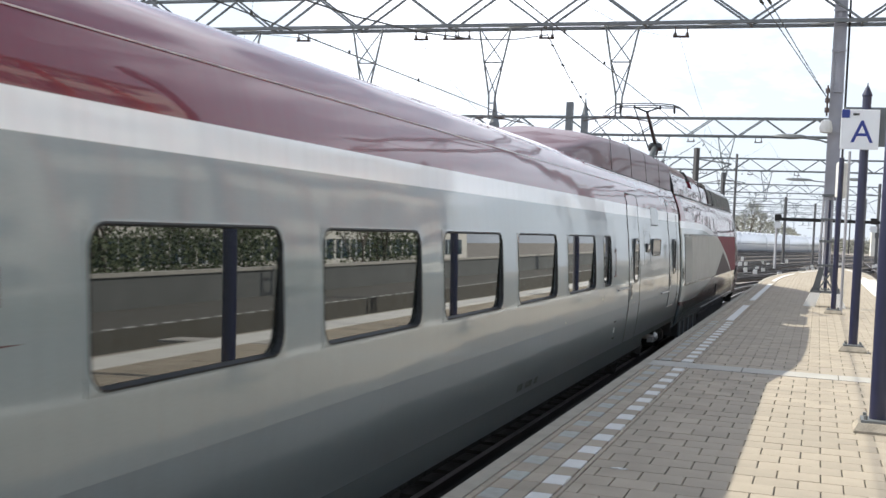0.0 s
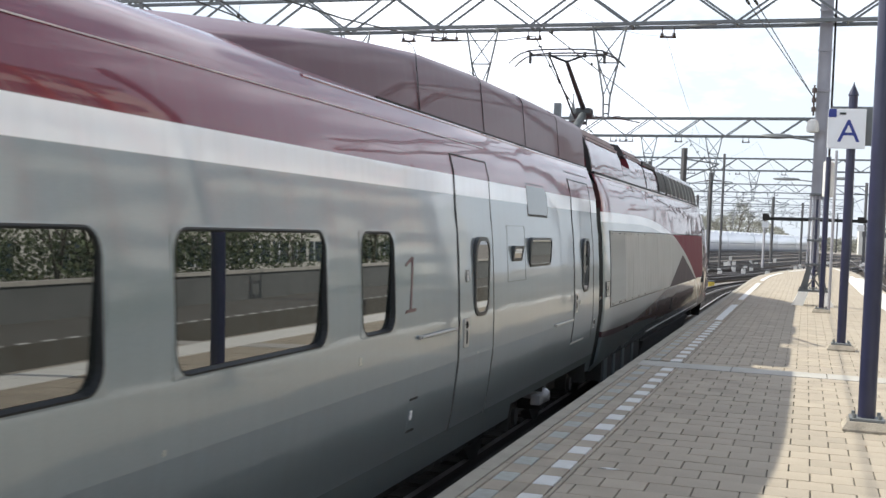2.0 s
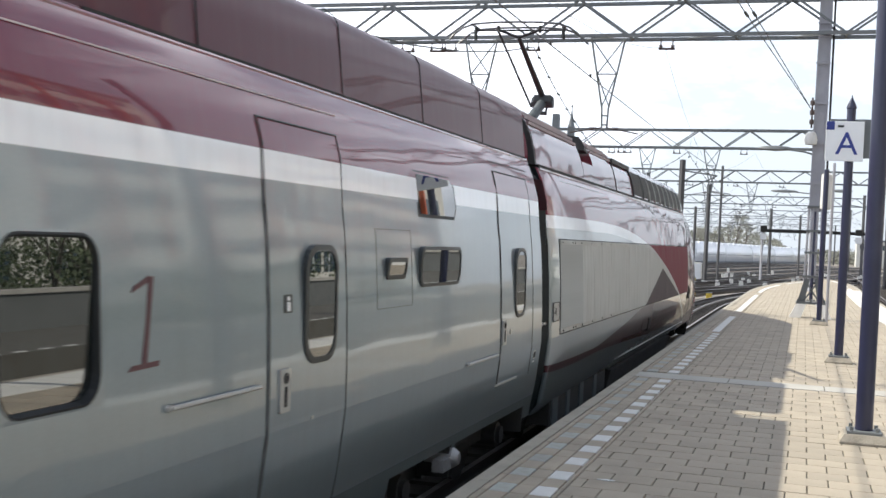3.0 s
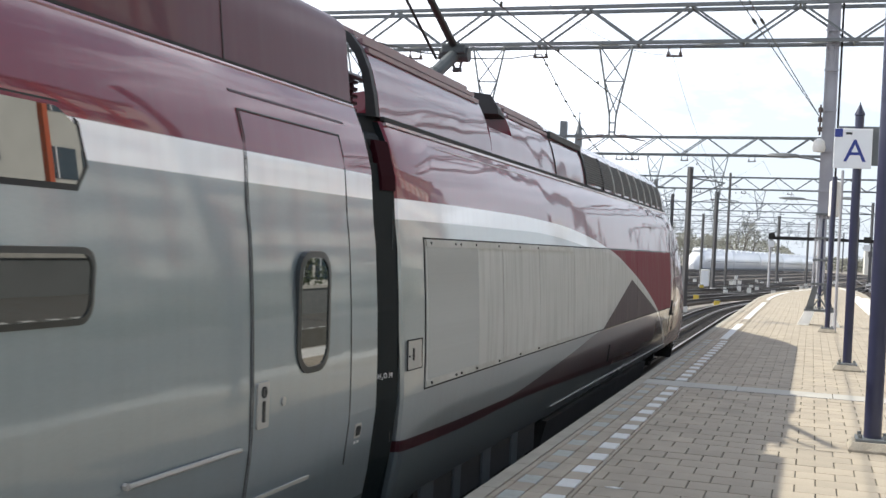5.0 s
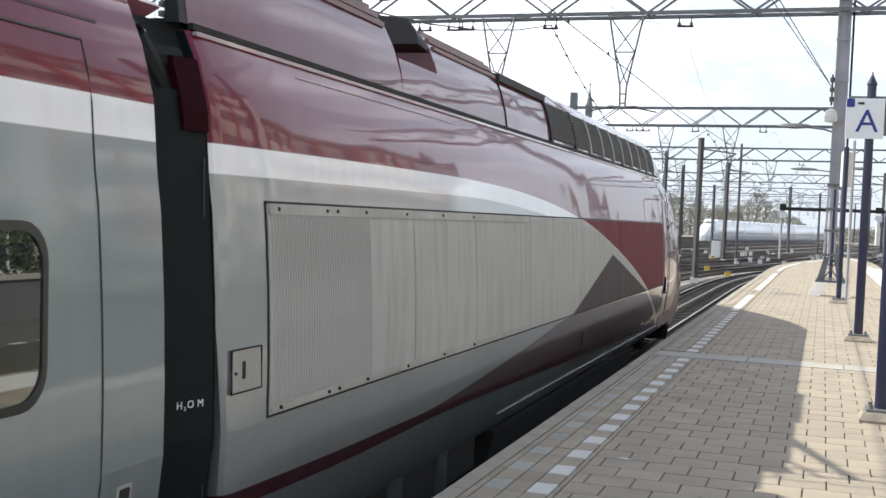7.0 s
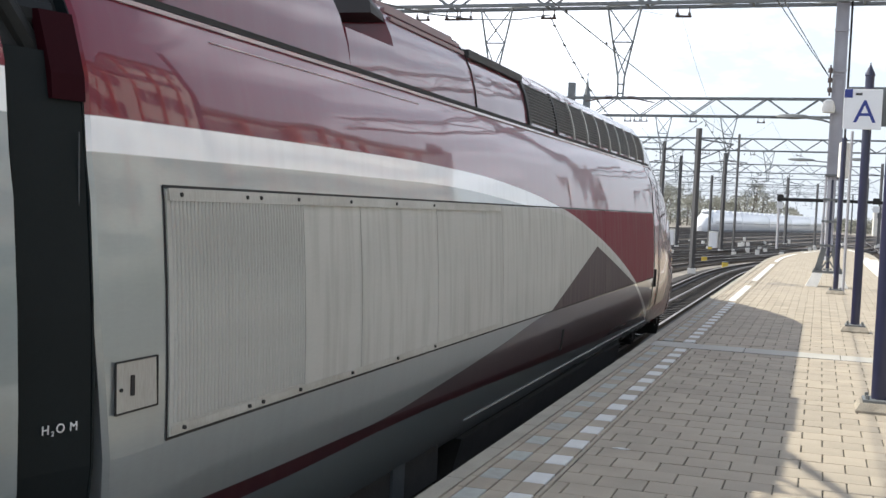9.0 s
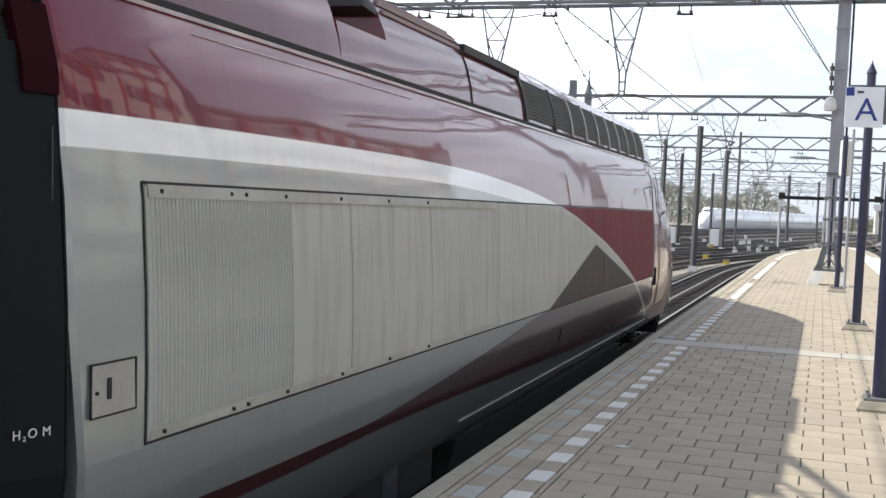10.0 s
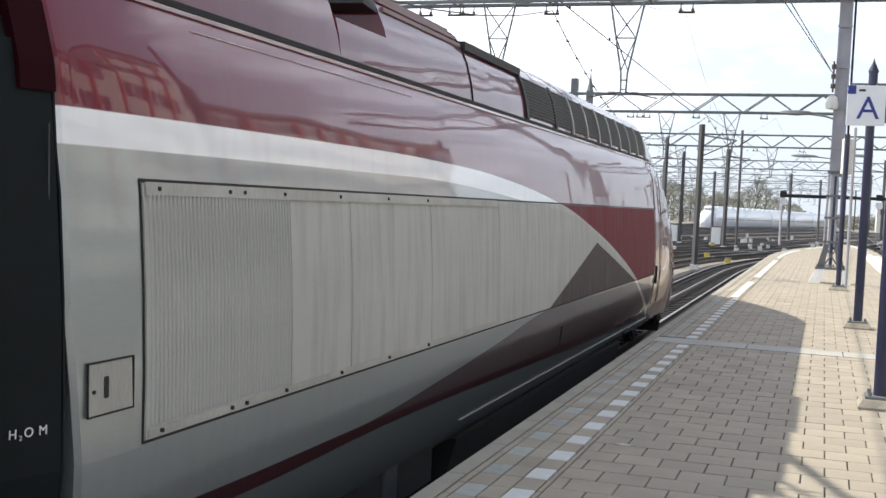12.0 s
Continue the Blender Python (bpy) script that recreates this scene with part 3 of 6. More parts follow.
def ring_on_side(bm, outer, inner, out, thick=0.02):
    n = len(outer)
    P = lambda pts, o: [bm.verts.new((AXIS + side_x(z) + o, y, z)) for y, z in pts]
    a, b, c, d = P(outer, out - thick), P(outer, out), P(inner, out), P(inner, out - thick)
    for p, q in ((a, b), (b, c), (c, d)):
        for k in range(n):
            bm.faces.new((p[k], p[(k + 1) % n], q[(k + 1) % n], q[k]))
    return bm


def window(parent, y0, y1, z0, z1, r=0.10, rim=0.035, name="window"):
    """A flat tinted pane in a raised dark rubber rim; the rim is a part of the window."""
    top, bottom = side_x(z1) + 0.034, side_x(z0) + 0.006
    flat = lambda z: AXIS + bottom + (top - bottom) * (z - z0) / (z1 - z0)
    lay = lambda bm, pts, o: [bm.verts.new((flat(z) + o, y, z)) for y, z in pts]
    inner, outer = round_rect(y0 + rim, y1 - rim, z0 + rim, z1 - rim, r), round_rect(y0, y1, z0, z1, r + rim * 0.6)
    bm = bmesh.new()
    bm.faces.new(lay(bm, inner, 0.0))
    back = lay(bm, inner, -0.03)
    bm.faces.new(back[::-1])
    pane = part(name, bm, GLASS, parent, "dark tinted window pane mirroring the platform")
    bm = bmesh.new()
    rings = [lay(bm, outer, -0.05), lay(bm, outer, 0.003), lay(bm, inner, 0.006), lay(bm, inner, -0.004)]
    n = len(inner)
    for p, q in zip(rings, rings[1:]):
        for k in range(n):
            bm.faces.new((p[k], p[(k + 1) % n], q[(k + 1) % n], q[k]))
    part("window_rim", bm, FRAME_GREY, pane)
    return pane


def strip_on_side(bm, y0, y1, z0, z1, out, rows=14):
    """A skin that follows the curved side between two heights."""
    zs = [z0 + (z1 - z0) * k / rows for k in range(rows + 1)]
    a = [[bm.verts.new((AXIS + side_x(z) + out, y, z)) for z in zs] for y in (y0, y1)]
    for k in range(rows):
        bm.faces.new((a[0][k], a[1][k], a[1][k + 1], a[0][k + 1]))
    return bm


def line_on_side(bm, y0, z0, y1, z1, w=0.012, out=0.003):
    """A thin groove or strip laid on the side."""
    d = Vector((y1 - y0, z1 - z0)).normalized()
    n = Vector((-d.y, d.x)) * w / 2
    steps = 16 if abs(z1 - z0) > 0.3 else 1
    for k in range(steps):
        f0, f1 = k / steps, (k + 1) / steps
        p, q = (y0 + (y1 - y0) * f0, z0 + (z1 - z0) * f0), (y0 + (y1 - y0) * f1, z0 + (z1 - z0) * f1)
        on_side(bm, [(p[0] - n.x, p[1] - n.y), (q[0] - n.x, q[1] - n.y), (q[0] + n.x, q[1] + n.y), (p[0] + n.x, p[1] + n.y)], out, 0.008)
    return bm


COACH_ROOF = HALF + [(1.14, 2.585), (1.04, 2.645), (0.88, 2.69), (0.60, 2.72), (0.0, 2.74)]
COACH_END = 3.30


def coach_window(parent, y0, y1, z0, z1, r=0.11):
    """A wide pane set a little back in an opening of the side, in a rounded grey frame."""
    n = 5
    inner = round_rect(y0 + 0.030, y1 - 0.030, z0 + 0.020, z1 - 0.020, r, n)
    outer = []
    for i, (y, z) in enumerate(inner):                       # each point of the rounded hole out to the opening's border
        q = i // (n + 1)
        cy, cz = ((y1, z1), (y0, z1), (y0, z0), (y1, z0))[q]
        k = i % (n + 1)
        along = (1, 1, 0) if k == n // 2 or k == n // 2 + 1 else None
        if along:
            outer.append((cy, cz))
        elif (k < n // 2) == (q % 2 == 0):
            outer.append((cy, z))
        else:
            outer.append((y, cz))
    bm = bmesh.new()
    lay = lambda pts, o: [bm.verts.new((AXIS + side_x(z) + o, y, z)) for y, z in pts]
    a, b, c = lay(outer, 0.001), lay(inner, 0.004), lay(inner, -0.05)
    m = len(inner)
    for p, q in ((a, b), (b, c)):
        for k in range(m):
            bm.faces.new((p[k], p[(k + 1) % m], q[(k + 1) % m], q[k]))
    bmesh.ops.remove_doubles(bm, verts=bm.verts, dist=1e-5)
    frame_part = part("window_frame", bm, parent.children[0].data.materials[0], parent, "silver rounded window surround")
    bm = bmesh.new()
    zs = [z0 - 0.01 + (z1 - z0 + 0.02) * k / 6 for k in range(7)]
    lean = lambda z: side_x(z1) + 0.001 + 0.0110 * (z1 - z) / (z1 - z0) - 0.004 * ((z - z0) / (z1 - z0)) ** 2
    rows = [[bm.verts.new((AXIS + lean(z), y, z)) for z in zs] for y in (y0 + 0.01, y1 - 0.01)]
    for k in range(6):
        bm.faces.new((rows[0][k], rows[1][k], rows[1][k + 1], rows[0][k + 1]))
    part("pane", bm, GLASS, frame_part, "dark tinted window pane mirroring the platform", smooth=True)
    bm = bmesh.new()
    i2 = round_rect(y0 + 0.038, y1 - 0.038, z0 + 0.030, z1 - 0.030, r - 0.008, n)
    out = round_rect(y0 + 0.019, y1 - 0.019, z0 + 0.010, z1 - 0.010, r + 0.012, n)
    rings = [[bm.verts.new((AXIS + side_x(z) + 0.0035, y, z)) for y, z in out], [bm.verts.new((AXIS + side_x(z) + 0.006, y, z)) for y, z in inner],
             [bm.verts.new((AXIS + lean(z) + 0.003, y, z)) for y, z in i2]]
    for d, e in zip(rings, rings[1:]):
        for k in range(m):
            bm.faces.new((d[k], d[(k + 1) % m], e[(k + 1) % m], e[k]))
    part("window_rubber", bm, FRAME_SILVER, frame_part, "dark rubber seal")
    return frame_part

COACH_LAYERS = [(WHITE, 1.94, 2.10, None, None), (RED, 2.10, None, None, None), (SLATE, None, 0.035, None, None)]


def wheelset(parent, y, x_out=0.98):
    bm = bmesh.new()
    for s in (-0.75, 0.75):
        rod(bm, (AXIS + s - 0.065, y, RAIL_Z + 0.46), (AXIS + s + 0.065, y, RAIL_Z + 0.46), 0.46, 28)
    rod(bm, (AXIS - 0.75, y, RAIL_Z + 0.46), (AXIS + 0.75, y, RAIL_Z + 0.46), 0.09, 12)
    return part("wheelset", bm, UNDER, parent, "dark steel wheels on an axle")


def axle_box(parent, y, out=0.0):
    bm = bmesh.new()
    rod(bm, (AXIS + 0.95, y, RAIL_Z + 0.50), (AXIS + 1.22 + out, y, RAIL_Z + 0.50), 0.13, 14)
    rod(bm, (AXIS + 1.22 + out, y, RAIL_Z + 0.50), (AXIS + 1.26 + out, y, RAIL_Z + 0.50), 0.09, 14)
    bar(bm, (AXIS + 1.05, y + 0.1, RAIL_Z + 0.52), (AXIS + 1.02, y + 0.62, RAIL_Z + 0.60), 0.10, 0.14)
    return part("axle_box", bm, UNDER, parent, "dark axle box")


def bogie(parent, y, base=3.0):
    bm = bmesh.new()
    for s in (-1.0, 1.0):
        bar(bm, (AXIS + s, y - base / 2 - 0.4, RAIL_Z + 0.55), (AXIS + s, y + base / 2 + 0.4, RAIL_Z + 0.55), 0.16, 0.2)
    box(bm, AXIS - 1.0, AXIS + 1.0, y - 0.3, y + 0.3, RAIL_Z + 0.35, RAIL_Z + 0.7)
    rod(bm, (AXIS + 1.13, y - 0.5, RAIL_Z + 0.62), (AXIS + 1.13, y + 0.5, RAIL_Z + 0.62), 0.055, 10)
    part("bogie_frame", bm, UNDER, parent)
    for d in (-base / 2, base / 2):
        wheelset(parent, y + d)
        axle_box(parent, y + d)


def cut_profile(profile, low):
    """The profile with its skirt ending at a given height."""
    kept = [p for p in profile if p[1] > low]
    return [(side_x(low) - 0.25, low), (side_x(low), low)] + kept


def coach(name, y0, y1, windows, label, cuts=()):
    root = thing(name, (AXIS, y0, RAIL_Z), label, "train coach", "cars of the red and silver train")
    paint = livery(name + "_paint", COACH_LAYERS, y0, RAIL_Z, metal=0.6, grey=COACH_SILVER)
    bm = bmesh.new()
    holes = [(a - 0.002, b + 0.002, zb, zt) for a, b, zb, zt in windows]
    ys = sorted({round(y, 3) for y in [y0 + (y1 - y0) * i / 30 for i in range(31)] + [v for h in holes for v in h[:2]] + [v for c in cuts for v in c]})
    low, high = 0.94, 1.64
    prof = sorted({(side_x(z), z) for z in (low, high, -0.055)} | set(HALF), key=lambda q: q[1]) + COACH_ROOF[len(HALF):]
    vs = [[bm.verts.new(p) for p in hull(prof, y)] for y in ys]
    rows = len(vs[0])
    at_low = [i for i, q in enumerate(prof) if abs(q[1] - low) < 1e-6][0]
    at_high = [i for i, q in enumerate(prof) if abs(q[1] - high) < 1e-6][0]
    for j in range(len(ys) - 1):
        mid = (ys[j] + ys[j + 1]) / 2
        open_here = any(h[0] < mid < h[1] for h in holes)
        for k in range(rows):
            if open_here and at_low <= k < at_high:
                continue
            if k < 3 and any(c[0] < mid < c[1] for c in cuts):
                continue                                     # the skirt is open at the wheels
            bm.faces.new((vs[j][k], vs[j][(k + 1) % rows], vs[j + 1][(k + 1) % rows], vs[j + 1][k]))
    bm.faces.new(vs[0][::-1])
    bm.faces.new(vs[-1])
    crease(bm, 0.60)
    part("body", bm, paint, root, "silver side with white stripe and red upper part", smooth=True)
    for a, b, zb, zt in windows:
        coach_window(root, a, b, low, high)
    # long rain gutter at the roof's shoulder, pale because its highlight is painted in
    bm = bmesh.new()
    bar(bm, (AXIS + side_x(2.40) + 0.002, y0 + 0.3, 2.40), (AXIS + side_x(2.40) + 0.002, y1 - 5.6, 2.40), 0.010, 0.008)
    part("gutter", bm, PALE_SHEEN, root)
    return root


DARK_RED = material("dark_red_groove", (0.045, 0.010, 0.015), 0.5, 0, 0.1, 5, 60, 0)
# pale pink on red cars: the highlight of gutters and pressing is this colour
PALE_SHEEN = material("pale_sheen", (0.46, 0.38, 0.42), 0.3, 0, 0.05, 2, 40, 0, coat=1.0)
FRAME_SILVER = material("frame_rubber", (0.016, 0.018, 0.019), 0.5, 0.0, 0.1, 4, 60, 0.0, spec=0.3)
WINDOWS_END = [(a, b, 0.94, 1.64) for a, b in ((-17.22, -15.42), (-14.94, -13.14), (-12.66, -10.86), (-10.34, -8.54), (-8.02, -6.22), (-5.70, -5.02))]
end_coach = coach("end_coach", -18.55, COACH_END, WINDOWS_END, "red and silver train coach with dark windows beside the platform", ((-1.25, 0.30), (0.42, 2.95)))
next_coach = coach("middle_coach", -37.6, -19.0, [(-36.5 + 2.3 * k, -34.83 + 2.3 * k, 0.94, 1.64) for k in range(8)], "red and silver train coach coupled behind")


def end_coach_details(c):
    # front door and rear service door
    for y0, y1, z0, z1, wy0, wy1 in ((-3.50, -2.38, 0.02, 2.27, -3.04, -2.56), (1.49, 2.84, 0.30, 2.31, 2.03, 2.48)):
        bm = bmesh.new()
        strip_on_side(bm, y0 + 0.010, y1 - 0.010, z0, z1 - 0.01, 0.0022)
        door = part("door", bm, c.children[0].data.materials[0], c, "flush silver door with a tall narrow window", smooth=True)
        bm = bmesh.new()
        for yy, w in ((y0, 0.005), (y0 + 0.022, 0.003), (y1, 0.003)):
            line_on_side(bm, yy, z0, yy, z1, w, 0.006)
        line_on_side(bm, y0, z1, y1, z1, 0.009, 0.007)
        part("door_joint", bm, JOINT_GREY, door)
        window(c, wy0, wy1, 0.92, 1.60, 0.13, 0.035, "door_window")
    for y in (-3.36, 1.55):
        bm = bmesh.new()
        on_side(bm, round_rect(y, y + 0.135, 0.69, 0.925, 0.015), 0.012, 0.02)
        panel = part("door_control", bm, TRIM, c, "pale grey door control panel")
        bm = bmesh.new()
        on_side(bm, round_rect(y + 0.055, y + 0.085, 0.72, 0.83, 0.010), 0.016, 0.006)
        ring_on_side(bm, round_rect(y + 0.042, y + 0.100, 0.845, 0.905, 0.028), round_rect(y + 0.052, y + 0.090, 0.855, 0.895, 0.018), 0.016, 0.006)
        on_side(bm, round_rect(y + 0.066, y + 0.076, 0.862, 0.888, 0.004), 0.016, 0.006)
        part("slot", bm, GROOVE, panel)
    bm = bmesh.new()
    on_side(bm, round_rect(1.85, 1.90, 0.775, 0.825, 0.024), 0.008)
    part("key_lock", bm, TRIM, c)
    # hand rails along the fold-out steps
    for y0, y1, z in ((-4.52, -3.62, 0.865), (0.36, 1.36, 0.62)):
        bm = bmesh.new()
        rod(bm, (AXIS + side_x(z) + 0.02, y0, z), (AXIS + side_x(z) + 0.02, y1, z), 0.012)
        rod(bm, (AXIS + side_x(z) - 0.02, y0, z), (AXIS + side_x(z) + 0.02, y0, z), 0.018)
        part("step_rail", bm, TRIM, c, "slim bright rail")
    # rain strips over the doors
    for y0, y1, z in ((-4.2, -2.55, 2.40), (1.45, 2.98, 2.40)):
        bm = line_on_side(bmesh.new(), y0, z, y1, z, 0.014, 0.003)
        part("rain_strip", bm, DARK_RED, c)
    # the driver-side luggage windows and hatch
    window(c, -0.94, 0.11, 1.30, 1.60, 0.07, 0.025, "service_window")
    bm = on_side(bmesh.new(), [(-0.90, 2.13), (-0.84, 1.84), (0.05, 1.84), (0.11, 1.92), (0.06, 2.07), (-0.06, 2.13)], 0.003)
    pane = part("upper_window", bm, GLASS, c, "slanted dark upper window in the stripe")
    bm = on_side(bmesh.new(), [(-0.945, 2.155), (-0.875, 1.815), (0.06, 1.815), (0.135, 1.915), (0.08, 2.085), (-0.05, 2.155)], 0.0015)
    part("window_rim", bm, FRAME_SILVER, pane, "dark rubber seal")
    bm = bmesh.new()
    for y0, z0, y1, z1 in ((-1.83, 1.18, -1.83, 1.71), (-1.83, 1.71, -1.10, 1.71), (-1.10, 1.71, -1.10, 1.18), (-1.83, 1.18, -1.10, 1.18)):
        line_on_side(bm, y0, z0, y1, z1, 0.003, 0.002)
    part("hatch_joint", bm, JOINT_GREY, c)
    window(c, -1.66, -1.26, 1.37, 1.52, 0.02, 0.03, "display_window")
    bm = on_side(bmesh.new(), round_rect(-3.30, -3.19, 1.225, 1.325, 0.01), 0.004)
    pict = part("pictogram", bm, FRAME_GREY, c)
    bm = bmesh.new()
    on_side(bm, round_rect(-3.265, -3.225, 1.235, 1.285, 0.005), 0.008, 0.003)
    on_side(bm, round_rect(-3.26, -3.23, 1.292, 1.316, 0.010), 0.008, 0.003)
    part("pictogram_figures", bm, LETTER, pict)
    # the class number: a slanted red figure one with serifs
    bm = bmesh.new()
    on_side(bm, [(-4.735, 1.08), (-4.695, 1.08), (-4.632, 1.45), (-4.668, 1.45)], 0.004, 0.004)
    on_side(bm, [(-4.840, 1.055), (-4.600, 1.062), (-4.595, 1.085), (-4.810, 1.078)], 0.0042, 0.004)
    on_side(bm, [(-4.810, 1.385), (-4.795, 1.41), (-4.672, 1.455), (-4.680, 1.425)], 0.0044, 0.004)
    part("class_number", bm, RED_PAINT, c, "red slanted figure one")
    # red strokes of the emblem near the coach's far end
    bm = bmesh.new()
    on_side(bm, [(-18.170, 1.165), (-17.600, 1.185), (-18.170, 1.20)], 0.004, 0.004)
    on_side(bm, [(-18.170, 1.30), (-17.730, 1.32), (-17.730, 1.46), (-18.170, 1.44)], 0.004, 0.004)
    part("emblem", bm, RED_PAINT, c, "red strokes of an emblem")
    # small dark writing low on the side, too small to read
    for k, w in enumerate((0.06, 0.07, 0.05, 0.0, 0.06, 0.06, 0.07, 0.05, 0.0, 0.06, 0.06)):
        if w:
            bm = on_side(bmesh.new(), round_rect(-10.02 + 0.08 * k, -10.02 + 0.08 * k + w, 0.085, 0.155, 0.006), 0.002, 0.006)
            part("lettering_bar", bm, FRAME_GREY, c)
    # small boxes and hatches low on the side
    bm = on_side(bmesh.new(), round_rect(-4.640, -4.500, 0.20, 0.44, 0.01), 0.002)
    cover = part("socket_cover", bm, c.children[0].data.materials[0], c, "flush cover with a pale lock between two dark slots")
    for z in (0.425, 0.19):
        part("slot", line_on_side(bmesh.new(), -4.640, z, -4.480, z, 0.016, 0.007), GROOVE, cover)
    part("lock", ring_on_side(bmesh.new(), round_rect(-4.605, -4.565, 0.27, 0.34, 0.008), round_rect(-4.592, -4.578, 0.285, 0.325, 0.005), 0.007, 0.006), LETTER, cover)
    bm = on_side(bmesh.new(), round_rect(2.965, 3.075, 0.44, 0.53, 0.012), 0.003)
    cover = part("socket_cover", bm, TRIM, c, "small pale cover with a dark window")
    part("slot", on_side(bmesh.new(), round_rect(2.985, 3.055, 0.455, 0.515, 0.008), 0.007, 0.006), GROOVE, cover)
    for y in (2.975, 3.025):
        part("lettering_bar", on_side(bmesh.new(), round_rect(y, y + 0.03, 0.405, 0.42, 0.004), 0.003, 0.005), LETTER, c)
    # small dabs of bare filler on the paint
    for y, z, w, h in ((-5.72, 0.78, 0.035, 0.05), (-2.9, 0.60, 0.03, 0.02), (-8.1, 0.62, 0.03, 0.03)):
        part("paint_chip", on_side(bmesh.new(), round_rect(y, y + w, z, z + h, 0.008), 0.0015, 0.004), TRIM, c)
    bm = bmesh.new()
    for y0, z0, y1, z1 in ((1.45, 0.32, 2.3, 0.32),):
        line_on_side(bm, y0, z0, y1, z1, 0.02, 0.01)
    part("lower_rail", bm, TRIM, c)
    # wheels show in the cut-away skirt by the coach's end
    # black sheets put behind and above the openings to keep the inside dark
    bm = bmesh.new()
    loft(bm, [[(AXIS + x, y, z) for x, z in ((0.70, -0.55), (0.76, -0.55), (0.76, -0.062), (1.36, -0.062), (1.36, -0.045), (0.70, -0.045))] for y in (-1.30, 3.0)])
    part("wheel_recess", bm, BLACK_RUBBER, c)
    for y in (-1.25, 0.30, 0.42, 2.95):
        bm = bmesh.new()
        box(bm, AXIS + 0.78, AXIS + 1.36, y - 0.012, y + 0.012, -0.33, -0.05)
        part("skirt_rib", bm, UNDER, c)
    bogie(c, 1.0)
    bm = bmesh.new()
    rod(bm, (AXIS + 1.15, 0.36, -0.17), (AXIS + 1.38, 0.36, -0.17), 0.085, 16)
    rod(bm, (AXIS + 1.38, 0.36, -0.17), (AXIS + 1.43, 0.36, -0.17), 0.085, 16, 0.05)
    bar(bm, (AXIS + 1.33, 0.08, -0.20), (AXIS + 1.33, 0.36, -0.20), 0.10, 0.10)
    part("wheel_sensor", bm, SILVER_BOX, c, "rounded grey housing on the axle")
    bogie(c, -14.5)


end_coach_details(end_coach)


# raised roof over the coach's end
def roof_fairing(c):
    bm = bmesh.new()
    shape = [(1.175, 2.55), (1.145, 2.80), (1.115, 3.03), (1.085, 3.085), (1.00, 3.14), (0.50, 3.24), (0.0, 3.28)]
    rings = []
    for y, f, w in ((-7.7, 0.05, 0.80), (-7.1, 0.17, 0.90), (-6.4, 0.34, 0.95), (-5.6, 0.53, 0.975), (-4.8, 0.70, 0.99), (-3.6, 0.87, 1.0), (-2.0, 0.96, 1.0), (0.4, 1.0, 1.0), (3.30, 1.0, 1.0)):
        rings.append(hull([(x * w, 2.55 + (z - 2.55) * f + (1 - f) * 0.20 * (1 - x / 1.175)) for x, z in shape], y))
    loft(bm, rings)
    fairing = part("roof_fairing", bm, FAIRING, c, "raised dark red roof fairing", smooth=True)
    for y in (-3.9, -1.97, -0.26, 1.55):
        bm = bmesh.new()
        for (x, z), (x2, z2) in zip(shape[:4], shape[1:5]):
            bar(bm, (AXIS + x + 0.001, y, z), (AXIS + x2 + 0.001, y, z2), 0.007, 0.006)
        part("panel_joint", bm, GROOVE, fairing)
    bm = bmesh.new()
    bar(bm, (AXIS + 1.180, -4.9, 2.560), (AXIS + 1.180, 3.28, 2.560), 0.022, 0.014)
    part("roof_groove", bm, GROOVE, fairing)
    # lip added to draw the sky-lit line along the shoulder
    bm = rod(bmesh.new(), (AXIS + 1.183, -6.2, 2.535), (AXIS + 1.183, 3.29, 2.535), 0.020, 10)
    part("roof_lip", bm, LIP_SHEEN, fairing, "glossy rolled lip under the fairing, pale red for the shoulder's highlight", smooth=True)


FAIRING = livery("fairing_paint", [((0.085, 0.026, 0.036), None, None, -100, None)], 0, 0, wave=0.2)
_b = FAIRING.node_tree.nodes["Principled BSDF"]
_b.inputs["Coat Weight"].default_value, _b.inputs["Roughness"].default_value = 0.22, 0.42
# lighter than the body's red, so the lip carries a painted highlight
LIP_SHEEN = material("lip_sheen", (0.28, 0.12, 0.14), 0.2, 0, 0.05, 2, 40, 0, coat=1.0)
roof_fairing(end_coach)

# ---- power car
CAR0 = 3.80
ARC_UP = [(3.0, 1.965), (6.6, 1.985), (8.1, 1.975), (10.2, 1.905), (12.6, 1.70), (14.3, 1.44), (16.6, 0.98), (18.4, 0.50), (19.9, 0.0)]
ARC_LOW = [(3.0, 1.825), (6.8, 1.835), (8.5, 1.825), (11.0, 1.71), (13.2, 1.575), (15.5, 1.17), (17.2, 0.76), (18.3, 0.47), (19.9, -0.15)]
TRI_UP = [(11.8, 0.58), (13.2, 0.92), (14.6, 1.25), (16.0, 0.98), (18.0, 0.58)]
SWEEP = [(3.0, 0.31), (5.0, 0.26), (7.0, 0.25), (8.4, 0.33), (10.0, 0.45), (11.9, 0.61), (19.5, 0.61), (20.5, 0.61)]
SWEEP_LOW = [(3.0, 0.24), (5.25, 0.17), (7.5, 0.175), (10.5, 0.11), (15.0, 0.0), (18.0, -0.06), (20.5, -0.12)]
SWEEP_MID = [(3.0, 0.31), (5.0, 0.26), (7.0, 0.245), (10.0, 0.19), (12.0, 0.15), (15.0, 0.10), (18.0, 0.04), (20.5, 0.0)]
